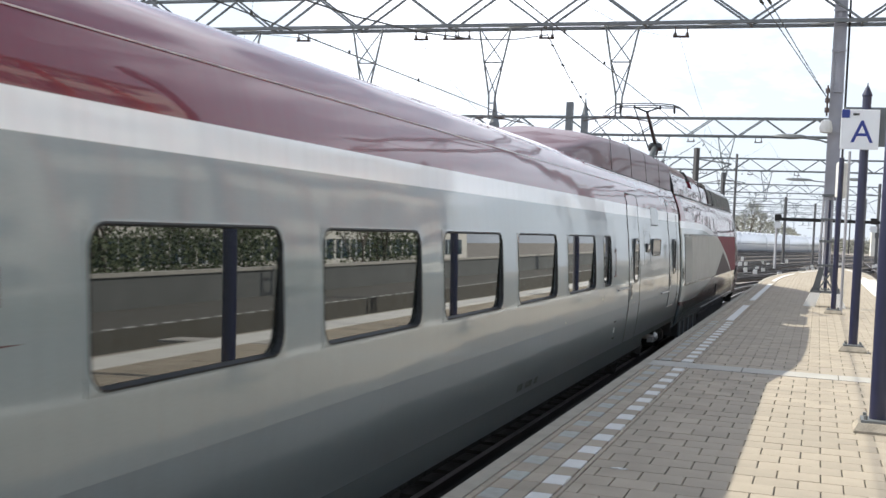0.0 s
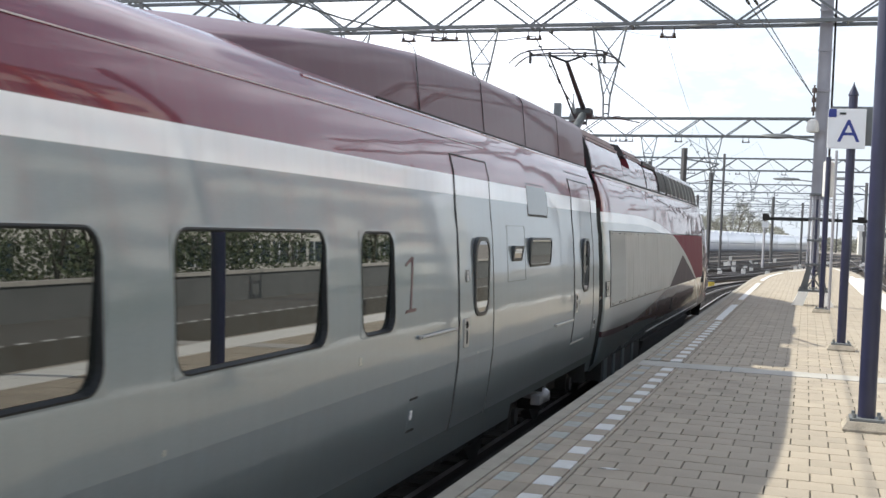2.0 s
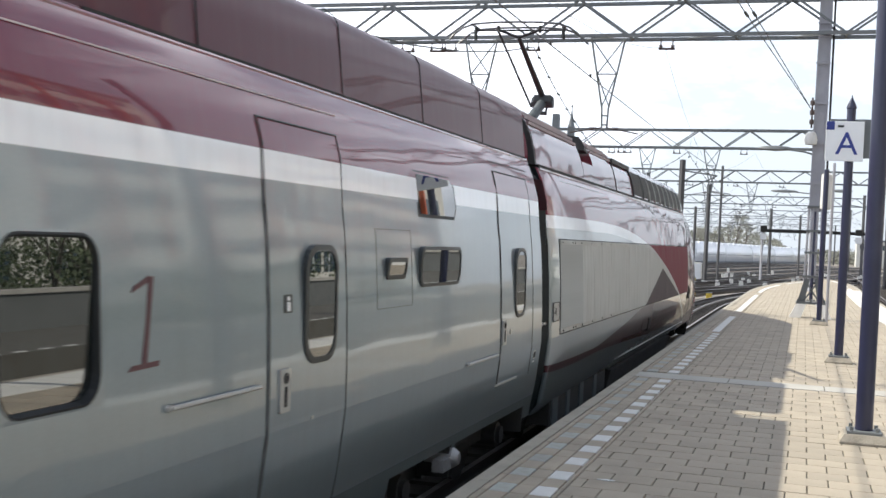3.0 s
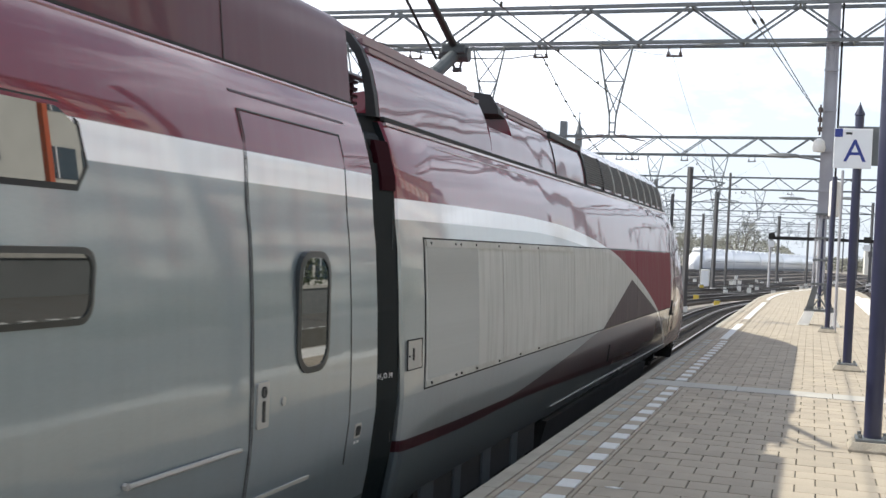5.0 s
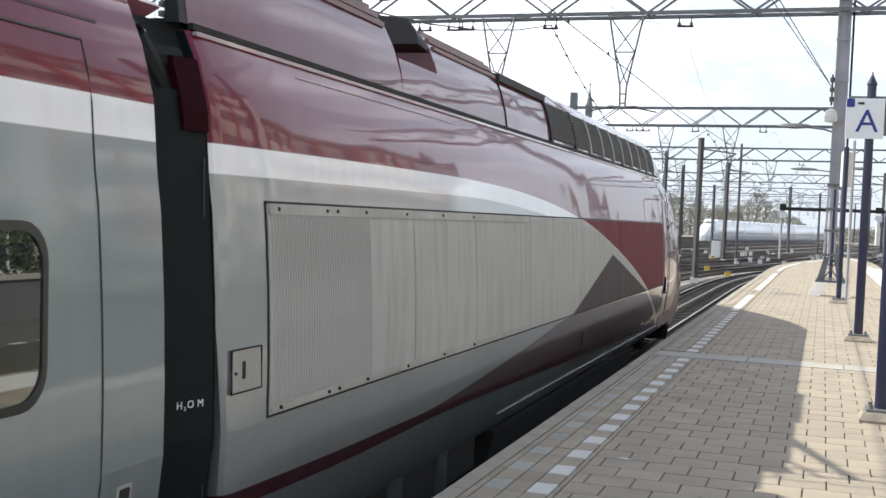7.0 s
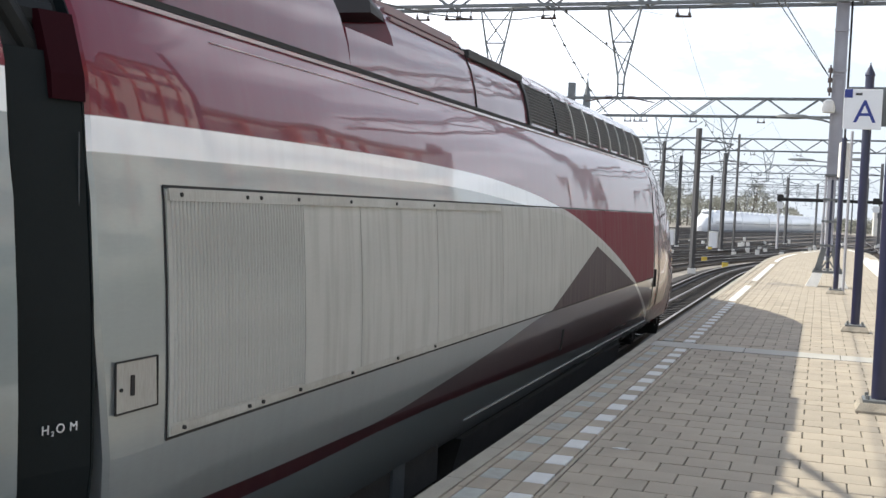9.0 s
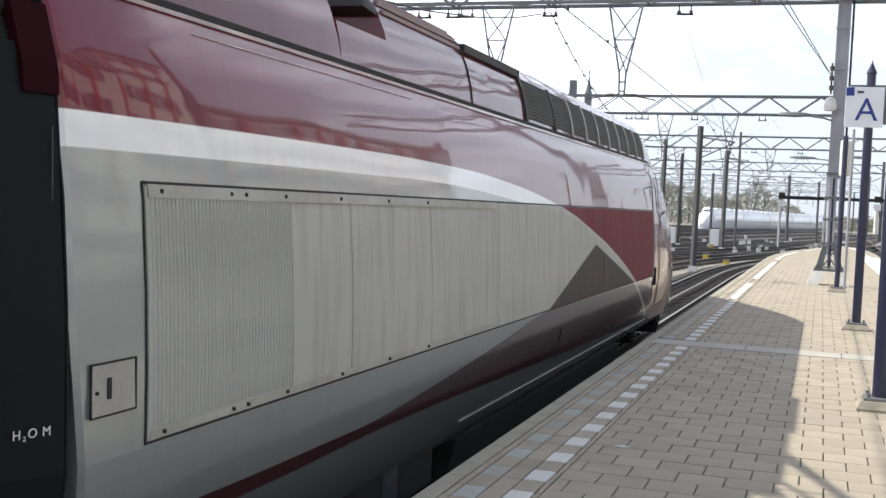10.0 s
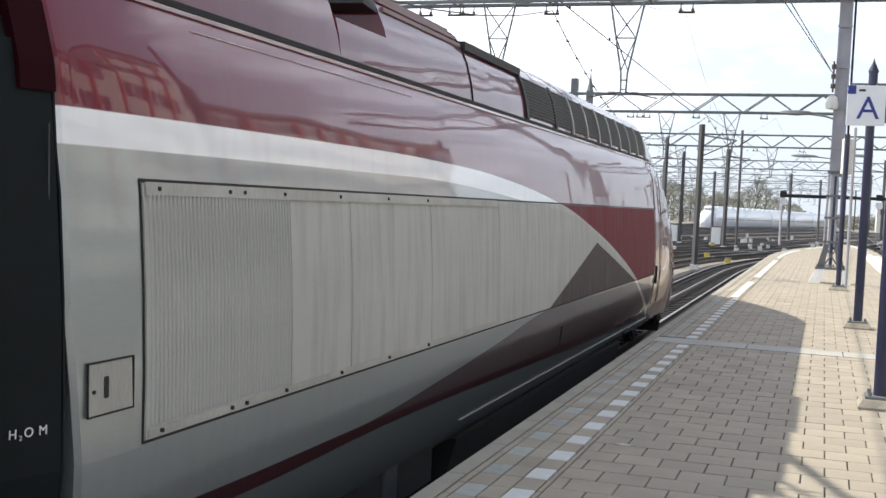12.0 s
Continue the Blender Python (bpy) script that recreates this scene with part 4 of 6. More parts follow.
CAR_LAYERS = [(WHITE, ARC_LOW, ARC_UP, 3.0, 19.8), (RED, ARC_UP, None, 3.0, 19.9), (RED, None, None, 19.9, None),
              (DARK, None, SWEEP, 3.0, 20.3), (PLUM, None, SWEEP_MID, 3.0, 20.3), (SLATE, None, SWEEP_LOW, 3.0, 20.5),
              ((0.50, 0.50, 0.49), ARC_LOW, ARC_UP, 17.5, 19.8)]
PANEL_LAYERS = [((0.50, 0.50, 0.49), ARC_LOW, ARC_UP, 12.0, 19.8), (RED, ARC_UP, None, 12.4, 19.9), (DARK, None, TRI_UP, 11.9, 18.0)]
CAR_LOW = [(0.86, -0.34), (1.24, -0.30), (1.36, -0.16), (1.418, 0.20), (1.456, 0.60), (1.45, 0.90), (1.432, 1.25), (1.40, 1.64), (1.375, 1.80), (1.342, 2.13), (1.275, 2.36), (1.21, 2.50)]
UPPER = [(1.188, 2.53), (1.165, 2.68), (1.115, 2.86), (1.05, 3.00), (0.96, 3.11), (0.78, 3.19), (0.45, 3.24), (0.0, 3.26)]


def power_car():
    root = thing("power_car", (AXIS, CAR0, RAIL_Z), "red, white and silver high-speed power car with grey side panels", "locomotive", "cars of the red and silver train")
    paint = livery("power_car_paint", CAR_LAYERS, CAR0, RAIL_Z, metal=0.6)
    # lower body, to the cab
    bm = bmesh.new()
    full = CAR_LOW + [(0.0, 2.52)]
    ys = [CAR0, CAR0 + 0.02, CAR0 + 0.10] + [CAR0 + 0.10 + (20.0 - CAR0 - 0.10) * i / 40 for i in range(2, 41)]
    rings = []
    for i, y in enumerate(ys):
        w = (0.975, 0.99, 1.0)[i] if i < 3 else 1.0
        rake = 0.13 if i < 3 else 0.0                        # the end leans forward below the belt
        rings.append([(x, y + rake * max(0.0, min(1.0, 1.2 - z)), z) for x, y, z in hull([(x * w, z) for x, z in full], y)])
    # the cab and nose narrow and drop
    for y, w, zt, zb in ((21.0, 0.992, 2.44, -0.34), (22.0, 0.975, 2.30, -0.36), (23.0, 0.945, 2.02, -0.38), (24.0, 0.90, 1.62, -0.40),
                         (24.8, 0.82, 1.22, -0.42), (25.4, 0.68, 0.90, -0.42), (25.75, 0.48, 0.66, -0.40), (25.9, 0.25, 0.48, -0.3)):
        rings.append(hull([(x * w, zb + (z + 0.34) * (zt - zb) / 2.86) for x, z in full], y))
    loft(bm, rings)
    crease(bm, 0.60)
    sharp_at(bm, CAR0, CAR0 + 0.02)
    part("body", bm, paint, root, "silver lower side with white arc and red nose", smooth=True)
    # dark plate added over the end's rim, which would show sunlit red
    bm = bmesh.new()
    loft(bm, [hull([(x * 0.979, z * 0.998) for x, z in full], y) for y in (CAR0 - 0.008, CAR0 + 0.004)])
    part("end_seal", bm, GREEN_GREY, root, "dark cover plate over the rim of the car's end")
    # upper body: ribbed roof hoods with a well for the roof gear
    def hood(y0, y1, name, top=UPPER, label="", tail=0.0):
        b = bmesh.new()
        n = max(2, int((y1 - y0) / 0.8))
        rs = [hull([(x, z) for x, z in top], y0 + (y1 - y0) * i / n) for i in range(n + 1)]
        if tail:
            last = rs[-1]
            rs[-1] = [(x, y - tail * max(0, (z - 2.53)) / 0.73, z) for x, y, z in last]
        loft(b, rs)
        sharp_at(b, y0, y1)
        return part(name, b, UPPER_RED, root, label, smooth=True)

    shell = [(1.188, 2.53), (1.165, 2.68), (1.115, 2.86), (1.05, 3.00), (0.96, 3.11), (0.80, 3.185), (0.76, 3.15), (0.92, 3.07), (1.00, 2.97), (1.06, 2.84), (1.10, 2.66), (1.11, 2.53)]
    halves = []
    for side in (1, -1):
        bm = bmesh.new()
        loft(bm, [[(AXIS + side * x, y - lean * max(0, z - 2.53) / 0.73, z) for x, z in shell] for y, lean in ((CAR0 + 0.02, 0), (4.6, 0), (5.4, 0), (6.2, 0), (6.85, 0.12))])
        halves.append(part("roof_hood", sharp_at(bm, CAR0 + 0.02), UPPER_RED, root, "red ribbed roof hood along the equipment deck", smooth=True))
        bm = bmesh.new()
        loft(bm, [[(AXIS + side * (x * 0.998), y, z) for x, z in shell] for y in (CAR0 - 0.05, CAR0 + 0.018)])
        part("hood_seal", bm, LOUVRE, halves[-1], "dark seal on the hood's end")
    first = halves[0]
    part("equipment_deck", box(bmesh.new(), AXIS - 1.10, AXIS + 1.10, CAR0 + 0.02, 6.83, 2.522, 2.56), LOUVRE, root)
    for y in (4.15, 4.75, 5.5):
        bm = bmesh.new()
        rod(bm, (AXIS + 0.55, y, 2.56), (AXIS + 0.55, y, 2.95), 0.05, 10)
        for k in range(6):
            rod(bm, (AXIS + 0.55, y, 2.62 + 0.055 * k), (AXIS + 0.55, y, 2.64 + 0.055 * k), 0.085, 12)
        part("roof_insulator", bm, PAN_GREY, root)
    part("bus_bar", rod(bmesh.new(), (AXIS + 0.55, CAR0 - 0.2, 2.97), (AXIS + 0.55, 5.7, 2.97), 0.025, 8), PAN_GREY, root)
    for k, (x, z) in enumerate(((1.05, 3.005), (1.00, 3.07), (0.93, 3.13), (0.85, 3.165))):
        bm = bmesh.new()
        bar(bm, (AXIS + x, CAR0 + 0.05, z), (AXIS + x, 6.72, z), 0.035, 0.035)
        part("roof_rib", bm, RIB_GREY, first)
    low = [(1.188, 2.53), (1.165, 2.68), (1.135, 2.79), (1.10, 2.81), (0.95, 2.81), (0.0, 2.81)]
    hood(6.85, 7.75, "roof_well", low, "low roof section with gear")
    second = hood(7.75, 9.75, "roof_hood", label="red roof hood")
    for x, z in ((1.05, 3.005), (1.00, 3.07), (0.93, 3.13)):
        bm = bmesh.new()
        bar(bm, (AXIS + x, 7.85, z), (AXIS + x, 9.7, z), 0.03, 0.03)
        part("roof_rib", bm, RIB_GREY, second)
    bm = bmesh.new()
    loft(bm, [[(AXIS + x, 7.76, z) for x, z in ((1.06, 2.96), (1.04, 3.02), (0.95, 3.12), (0.3, 3.2), (0.3, 2.96))],
              [(AXIS + x, 7.50, z) for x, z in ((1.05, 2.99), (1.04, 3.06), (0.96, 3.18), (0.3, 3.27), (0.3, 2.99))]])
    part("roof_bulkhead", bm, LOUVRE, second)
    front = hood(9.75, 20.0, "roof_housing", label="red roof housing with louvres")
    # windscreen slope
    bm = bmesh.new()
    rs = []
    for y, w, zt in ((20.0, 1.0, 3.26), (20.8, 0.985, 3.12), (21.7, 0.96, 2.86), (22.6, 0.92, 2.52), (23.5, 0.86, 2.08)):
        zb = {20.0: 2.53, 20.8: 2.50, 21.7: 2.36, 22.6: 2.12, 23.5: 1.80}[y]
        rs.append(hull([(x * w, zb + (z - 2.53) * (zt - zb) / 0.73) for x, z in UPPER], y))
    loft(bm, rs)
    part("cab_roof", bm, UPPER_RED, root, "red cab roof sloping to the nose", smooth=True)
    # black joint under the roof hoods, with a bright edge: a highlight given as colour
    bm = bmesh.new()
    bar(bm, (AXIS + 1.198, CAR0 + 0.03, 2.522), (AXIS + 1.198, 20.3, 2.522), 0.03, 0.030)
    part("roof_groove", bm, GROOVE, root)
    bm = bmesh.new()
    bar(bm, (AXIS + 1.222, CAR0 + 0.03, 2.488), (AXIS + 1.222, 20.3, 2.488), 0.020, 0.020)
    part("gutter", bm, PALE_SHEEN, root)
    # fine pale line along the pressing, its highlight put into the colour
    for z in (2.41,):
        bm = bmesh.new()
        bar(bm, (AXIS + side_x(z) + 0.002, CAR0 + 1.1, z), (AXIS + side_x(z) + 0.002, CAR0 + 4.2, z), 0.006, 0.006)
        part("pressing", bm, PALE_SHEEN, root)
    # louvres along the roof's shoulder
    def up_x(z):
        for (a, b), (c, d) in zip(UPPER, UPPER[1:]):
            if b <= z <= d:
                return a + (c - a) * (z - b) / (d - b)
        return UPPER[0][0]

    y0, y1, z0, z1 = 11.70, 19.95, 2.575, 2.985
    bm = bmesh.new()
    loft(bm, [[(AXIS + up_x(z) + o, y, z) for z, o in ((z0, -0.02), (z0, 0.004), (2.68, 0.004), (2.86, 0.004), (z1, 0.004), (z1, -0.02))] for y in (y0, y1)])
    grille = part("louvre_panel", bm, LOUVRE, front, "black louvre grilles along the roof shoulder")
    bm = bmesh.new()
    for k in range(12):
        z = z0 + 0.03 + (z1 - z0 - 0.05) * k / 11
        bar(bm, (AXIS + up_x(z) + 0.008, y0 + 0.02, z), (AXIS + up_x(z) + 0.008, y1 - 0.02, z), 0.020, 0.010)
    part("louvre_slats", bm, FRAME_GREY, grille)
    posts = [y0, 13.05, 14.0, 14.9, 15.75, 16.6, 17.45, 18.3, 19.15, y1]
    for i, y in enumerate(posts):
        bm = bmesh.new()
        for za, zb in ((z0 - 0.03, 2.68), (2.68, 2.86), (2.86, z1 + 0.01)):
            bar(bm, (AXIS + up_x(za) + 0.012, y, za), (AXIS + up_x(zb) + 0.012, y, zb), 0.10 if i < 2 else 0.06, 0.02)
        part("louvre_post", bm, LOUVRE if i < 2 else TRIM, grille)
    bm = bmesh.new()
    bar(bm, (AXIS + up_x(z1) - 0.02, 9.77, z1 + 0.03), (AXIS + up_x(z1) - 0.02, y0, z1 + 0.03), 0.10, 0.07)
    part("roof_slot", bm, LOUVRE, front)
    bm = bmesh.new()
    for (a, b), (c, d) in zip(UPPER[:5], UPPER[1:6]):
        bar(bm, (AXIS + a + 0.002, 9.75, b), (AXIS + c + 0.002, 9.75, d), 0.03 if b > 2.9 else 0.012, 0.014)
    part("panel_joint", bm, GROOVE, front)

    # the big side panels: ribbed first, then smooth ones
    zb, zt = 0.625, 1.695
    joints = [4.30, 5.72, 6.56, 8.08, 9.95, 12.55, 15.2, 19.95]
    for i, (a, b) in enumerate(zip(joints, joints[1:])):
        bm = bmesh.new()
        rows = 10
        zs = [zb + (zt - zb) * k / rows for k in range(rows + 1)]
        rim = lambda y, o: [(AXIS + side_x(z) + o, y, z) for z in zs]
        loft(bm, [rim(a + 0.006, -0.01), rim(a + 0.006, 0.010), rim(b - 0.006, 0.010), rim(b - 0.006, -0.01)], closed=False, caps=False)
        panel = part("side_panel", bm, PANEL_MIX, root, "weathered grey side panel" if i else "weathered grey ribbed side panel")
        if i == 0:
            bm = bmesh.new()
            for za, zc in ((0.68, 0.95), (0.95, 1.30), (1.30, 1.655)):
                rod(bm, (AXIS + side_x(za) + 0.010, 0, za), (AXIS + side_x(zc) + 0.010, 0, zc), 0.0100, 6)
            rib = part("rib", bm, PANEL_MIX, panel)
            rib.matrix_basis = Matrix.Translation((0, a + 0.05, 0))
            y = a + 0.05 + 0.0335
            while y < b - 0.02:
                o = new("rib", rib.data)
                o.parent = panel
                o.matrix_basis = Matrix.Translation((0, y, 0))
                y += 0.0335
    bm = bmesh.new()
    line_on_side(bm, 4.30, 1.708, 20.0, 1.708, 0.014, 0.006)
    line_on_side(bm, 4.30, 0.615, 20.0, 0.615, 0.010, 0.006)
    line_on_side(bm, 4.295, 0.61, 4.295, 1.71, 0.008, 0.006)
    part("panel_joint", bm, GROOVE, root)
    bm = bmesh.new()
    line_on_side(bm, 4.32, 1.675, 9.9, 1.675, 0.055, 0.018)
    line_on_side(bm, 4.32, 0.650, 9.9, 0.650, 0.034, 0.014)
    strip = part("panel_strip", bm, PANEL, root, "grey fixing strip with bolts")
    bm = bmesh.new()
    for y in (4.42, 5.05, 5.2, 5.65, 6.4, 7.2, 8.0):
        for z in (1.675, 0.650):
            x = AXIS + side_x(z)
            rod(bm, (x + 0.012, y, z), (x + 0.026, y, z), 0.010, 8)
    tagged(part("bolts", bm, GROOVE, strip), kind="stuff")
    # locker hatch
    bm = on_side(bmesh.new(), [(3.905, 0.785), (4.21, 0.785), (4.20, 0.985), (3.905, 0.985)], 0.006)
    hatch = part("locker_hatch", bm, PANEL, root, "small grey locker hatch")
    bm = bmesh.new()
    for a, b, c, d in ((3.90, 0.78, 3.90, 0.99), (4.215, 0.78, 4.215, 0.99), (3.90, 0.78, 4.215, 0.78), (3.90, 0.99, 4.215, 0.99)):
        line_on_side(bm, a, b, c, d, 0.006, 0.008)
    on_side(bm, round_rect(4.005, 4.032, 0.845, 0.93, 0.006), 0.010, 0.006)
    on_side(bm, round_rect(3.925, 3.945, 0.87, 0.885, 0.007), 0.010, 0.006)
    part("hatch_joint", bm, GROOVE, hatch)
    # cab door and grab rail at the nose
    for a in (20.03, 20.75):
        part("cab_door_joint", line_on_side(bmesh.new(), a, 0.1, a, 2.3, 0.03, 0.006), GROOVE, root)
    part("grab_rail", rod(bmesh.new(), (AXIS + 1.46, 20.15, 0.45), (AXIS + 1.46, 20.15, 0.75), 0.025), GROOVE, root)
    # skirt line, step plates, sanding gear
    bm = bmesh.new()
    bar(bm, (AXIS + side_x(-0.10) + 0.006, 9.2, -0.10), (AXIS + side_x(-0.11) + 0.006, 19.9, -0.11), 0.007, 0.007)
    part("skirt_edge", bm, TRIM, root, "bright lower edge strip")
    for p, q, w in (((1.412, 12.75, 0.12), (1.435, 12.75, 0.36), 0.032), ((1.30, 7.55, -0.02), (1.38, 7.55, 0.16), 0.05), ((1.30, 8.75, -0.02), (1.38, 8.75, 0.16), 0.05)):
        part("bracket", bar(bmesh.new(), (AXIS + p[0], p[1], p[2]), (AXIS + q[0], q[1], q[2]), w, w), UNDER, root)
    for y, base in ((6.8, 3.0), (20.8, 3.0)):
        bogie(root, y, base)
    bm = bmesh.new()
    loft(bm, [[(AXIS + x, y, z) for x, z in ((1.05, -0.5), (1.315, -0.5), (1.315, -0.13), (1.05, -0.13))] for y in (4.6, 8.7)])
    part("wheel_recess", bm, UNDER, root)
    for y, w in ((4.7, 0.35), (5.6, 0.22), (6.5, 0.30), (7.6, 0.26)):
        bm = bmesh.new()
        box(bm, AXIS + 1.29, AXIS + 1.335, y, y + w, -0.55, -0.10, 0.01)
        part("guard_plate", bm, UNDER_GREY, root)
    bm = bmesh.new()
    loft(bm, [[(AXIS + x, y, z) for x, z in ((0.5, -0.74), (1.2, -0.70), (1.3, -0.3), (0.5, -0.3))] for y in (9.4, 17.8)])
    part("equipment_case", bm, UNDER, root)
    bm = bmesh.new()
    loft(bm, [[(AXIS - w, y, -0.66), (AXIS + w, y, -0.66), (AXIS + w * 1.05, y, -0.36), (AXIS - w * 1.05, y, -0.36)] for y, w in ((23.2, 1.15), (24.6, 0.95), (25.6, 0.5))])
    part("snow_plough", bm, UNDER, root)
    return root


UPPER_RED = livery("roof_paint", [((0.125, 0.017, 0.029), None, None, -100, None)], 0, 0, wave=0.5)
RIB_GREY = material("roof_rib", (0.22, 0.15, 0.16), 0.4, 0.1, 0.1, 2, 40, 0)
UNDER_GREY = material("guard_grey", (0.06, 0.07, 0.075), 0.6, 0.1, 0.3, 4, 50, 0.2)
PANEL_MIX = livery("panel_paint", PANEL_LAYERS, CAR0, RAIL_Z, wave=0.1, satin=0.4, grey=(0.455, 0.46, 0.435), grime_most=0.38)
_b = PANEL_MIX.node_tree.nodes["Principled BSDF"]
_b.inputs["Roughness"].default_value, _b.inputs["Coat Weight"].default_value = 0.60, 0.0
car = power_car()


# dark gangway between the cars, on the coach
END_RED = material("end_red", (0.020, 0.002, 0.005), 0.7, 0, 0.15, 3, 60, 0.03, spec=0.08)


def gangway(c):
    bm = bmesh.new()
    ring = lambda y, w, o: hull([(x * w, z) for x, z in HALF] + [(0.0, 2.54)], y)
    loft(bm, [ring(COACH_END - 0.02, 0.93, 0), ring(COACH_END + 0.10, 0.90, 0), ring(CAR0 - 0.10, 0.90, 0), ring(CAR0 + 0.03, 0.955, 0)])
    g = part("gangway", bm, BLACK_RUBBER, c, "black rubber gangway between the cars", smooth=True)
    bm = bmesh.new()
    loft(bm, [[(AXIS + x + o, y, z) for z in (-0.25, 0.2, 0.6, 1.2, 1.73, 2.0, 2.2) for x in (side_x(z),)][::1] + [(AXIS + side_x(z) - 0.05 + o, y, z) for z in (2.2, 2.0, 1.73, 1.2, 0.6, 0.2, -0.25)]
              for y, o in ((COACH_END + 0.16, -0.12), (CAR0 - 0.015, -0.03))])
    part("end_panel", bm, GREEN_GREY, g, "dark green-grey end panel")
    bm = bmesh.new()
    loft(bm, [[(AXIS + side_x(z) + o, y, z) for z in (2.02, 2.12, 2.25, 2.36)] + [(AXIS + side_x(z) - 0.04 + o, y, z) for z in (2.36, 2.25, 2.12, 2.02)]
              for y, o in ((CAR0 - 0.16, -0.055), (CAR0 - 0.008, -0.012))])
    part("upper_end_panel", bm, END_RED, g, "dark red upper end panel")
    # grey rod in place of the reflection line on the dark end's corner
    part("seal_edge", rod(bmesh.new(), (AXIS + side_x(1.9) - 0.02, CAR0 - 0.05, 1.9), (AXIS + side_x(0.3) - 0.03, CAR0 - 0.04, 0.3), 0.003, 6), UNDER_GREY, g, "thin grey line drawing the reflection along the panel's edge")
    bm = bmesh.new()
    rod(bm, (AXIS + 0.95, COACH_END + 0.05, 2.36), (AXIS + 1.16, CAR0 - 0.05, 2.33), 0.085, 14)
    rod(bm, (AXIS + 1.10, COACH_END + 0.18, 2.42), (AXIS + 1.16, CAR0 - 0.12, 2.16), 0.075, 12)
    rod(bm, (AXIS + 0.9, COACH_END + 0.2, 2.55), (AXIS + 1.10, COACH_END + 0.18, 2.42), 0.07, 10)
    part("air_hose", bm, BLACK_RUBBER, g)
    bm = bmesh.new()
    box(bm, AXIS - 0.9, AXIS + 0.95, COACH_END - 0.45, COACH_END + 0.25, 2.45, 2.62)
    box(bm, AXIS + 0.5, AXIS + 0.98, COACH_END - 0.30, COACH_END + 0.15, 2.62, 2.72, 0.03)
    rod(bm, (AXIS + 0.95, COACH_END + 0.10, 2.62), (AXIS + 0.99, COACH_END + 0.14, 3.02), 0.022, 8)
    for z in (2.70, 2.80, 2.90):
        rod(bm, (AXIS + 0.55, COACH_END + 0.12, z), (AXIS + 1.02, COACH_END + 0.16, z - 0.03), 0.018, 8)
    part("roof_gear", bm, UNDER, g)
    return g


gang = gangway(end_coach)


def letters(text, size, m, mat, parent, name="lettering"):
    """Writing as a mesh, from the built-in font."""
    cu = bpy.data.curves.new(name, "FONT")
    cu.body, cu.size, cu.extrude, cu.align_x, cu.align_y = text, size, 0.0015, "CENTER", "CENTER"
    ob = new(name, cu)
    deps = bpy.context.evaluated_depsgraph_get()
    me = bpy.data.meshes.new_from_object(ob.evaluated_get(deps))
    bpy.data.objects.remove(ob)
    bpy.data.curves.remove(cu)
    me.materials.clear()
    me.materials.append(mat)
    out = new(name, me)
    base = parent.matrix_basis.translation.copy() if parent else Vector()
    up = parent.parent if parent else None
    while up is not None:
        base += up.matrix_basis.translation
        up = up.parent
    out.parent = parent
    out.matrix_basis = Matrix.Translation(-base) @ m
    return out


for s, y, size, dz in (("H", 3.570, 0.050, 0), ("2", 3.603, 0.027, -0.016), ("O", 3.637, 0.050, 0), ("M", 3.697, 0.050, 0)):
    xx = AXIS + side_x(0.72) - 0.12 + 0.09 * (y - COACH_END - 0.16) / (CAR0 - 0.015 - COACH_END - 0.16) + 0.006
    letters(s, size, Matrix.Translation((xx, y, 0.765 + dz)) @ pose(0, 0, 0, 90, 0, 72), LETTER, gang)


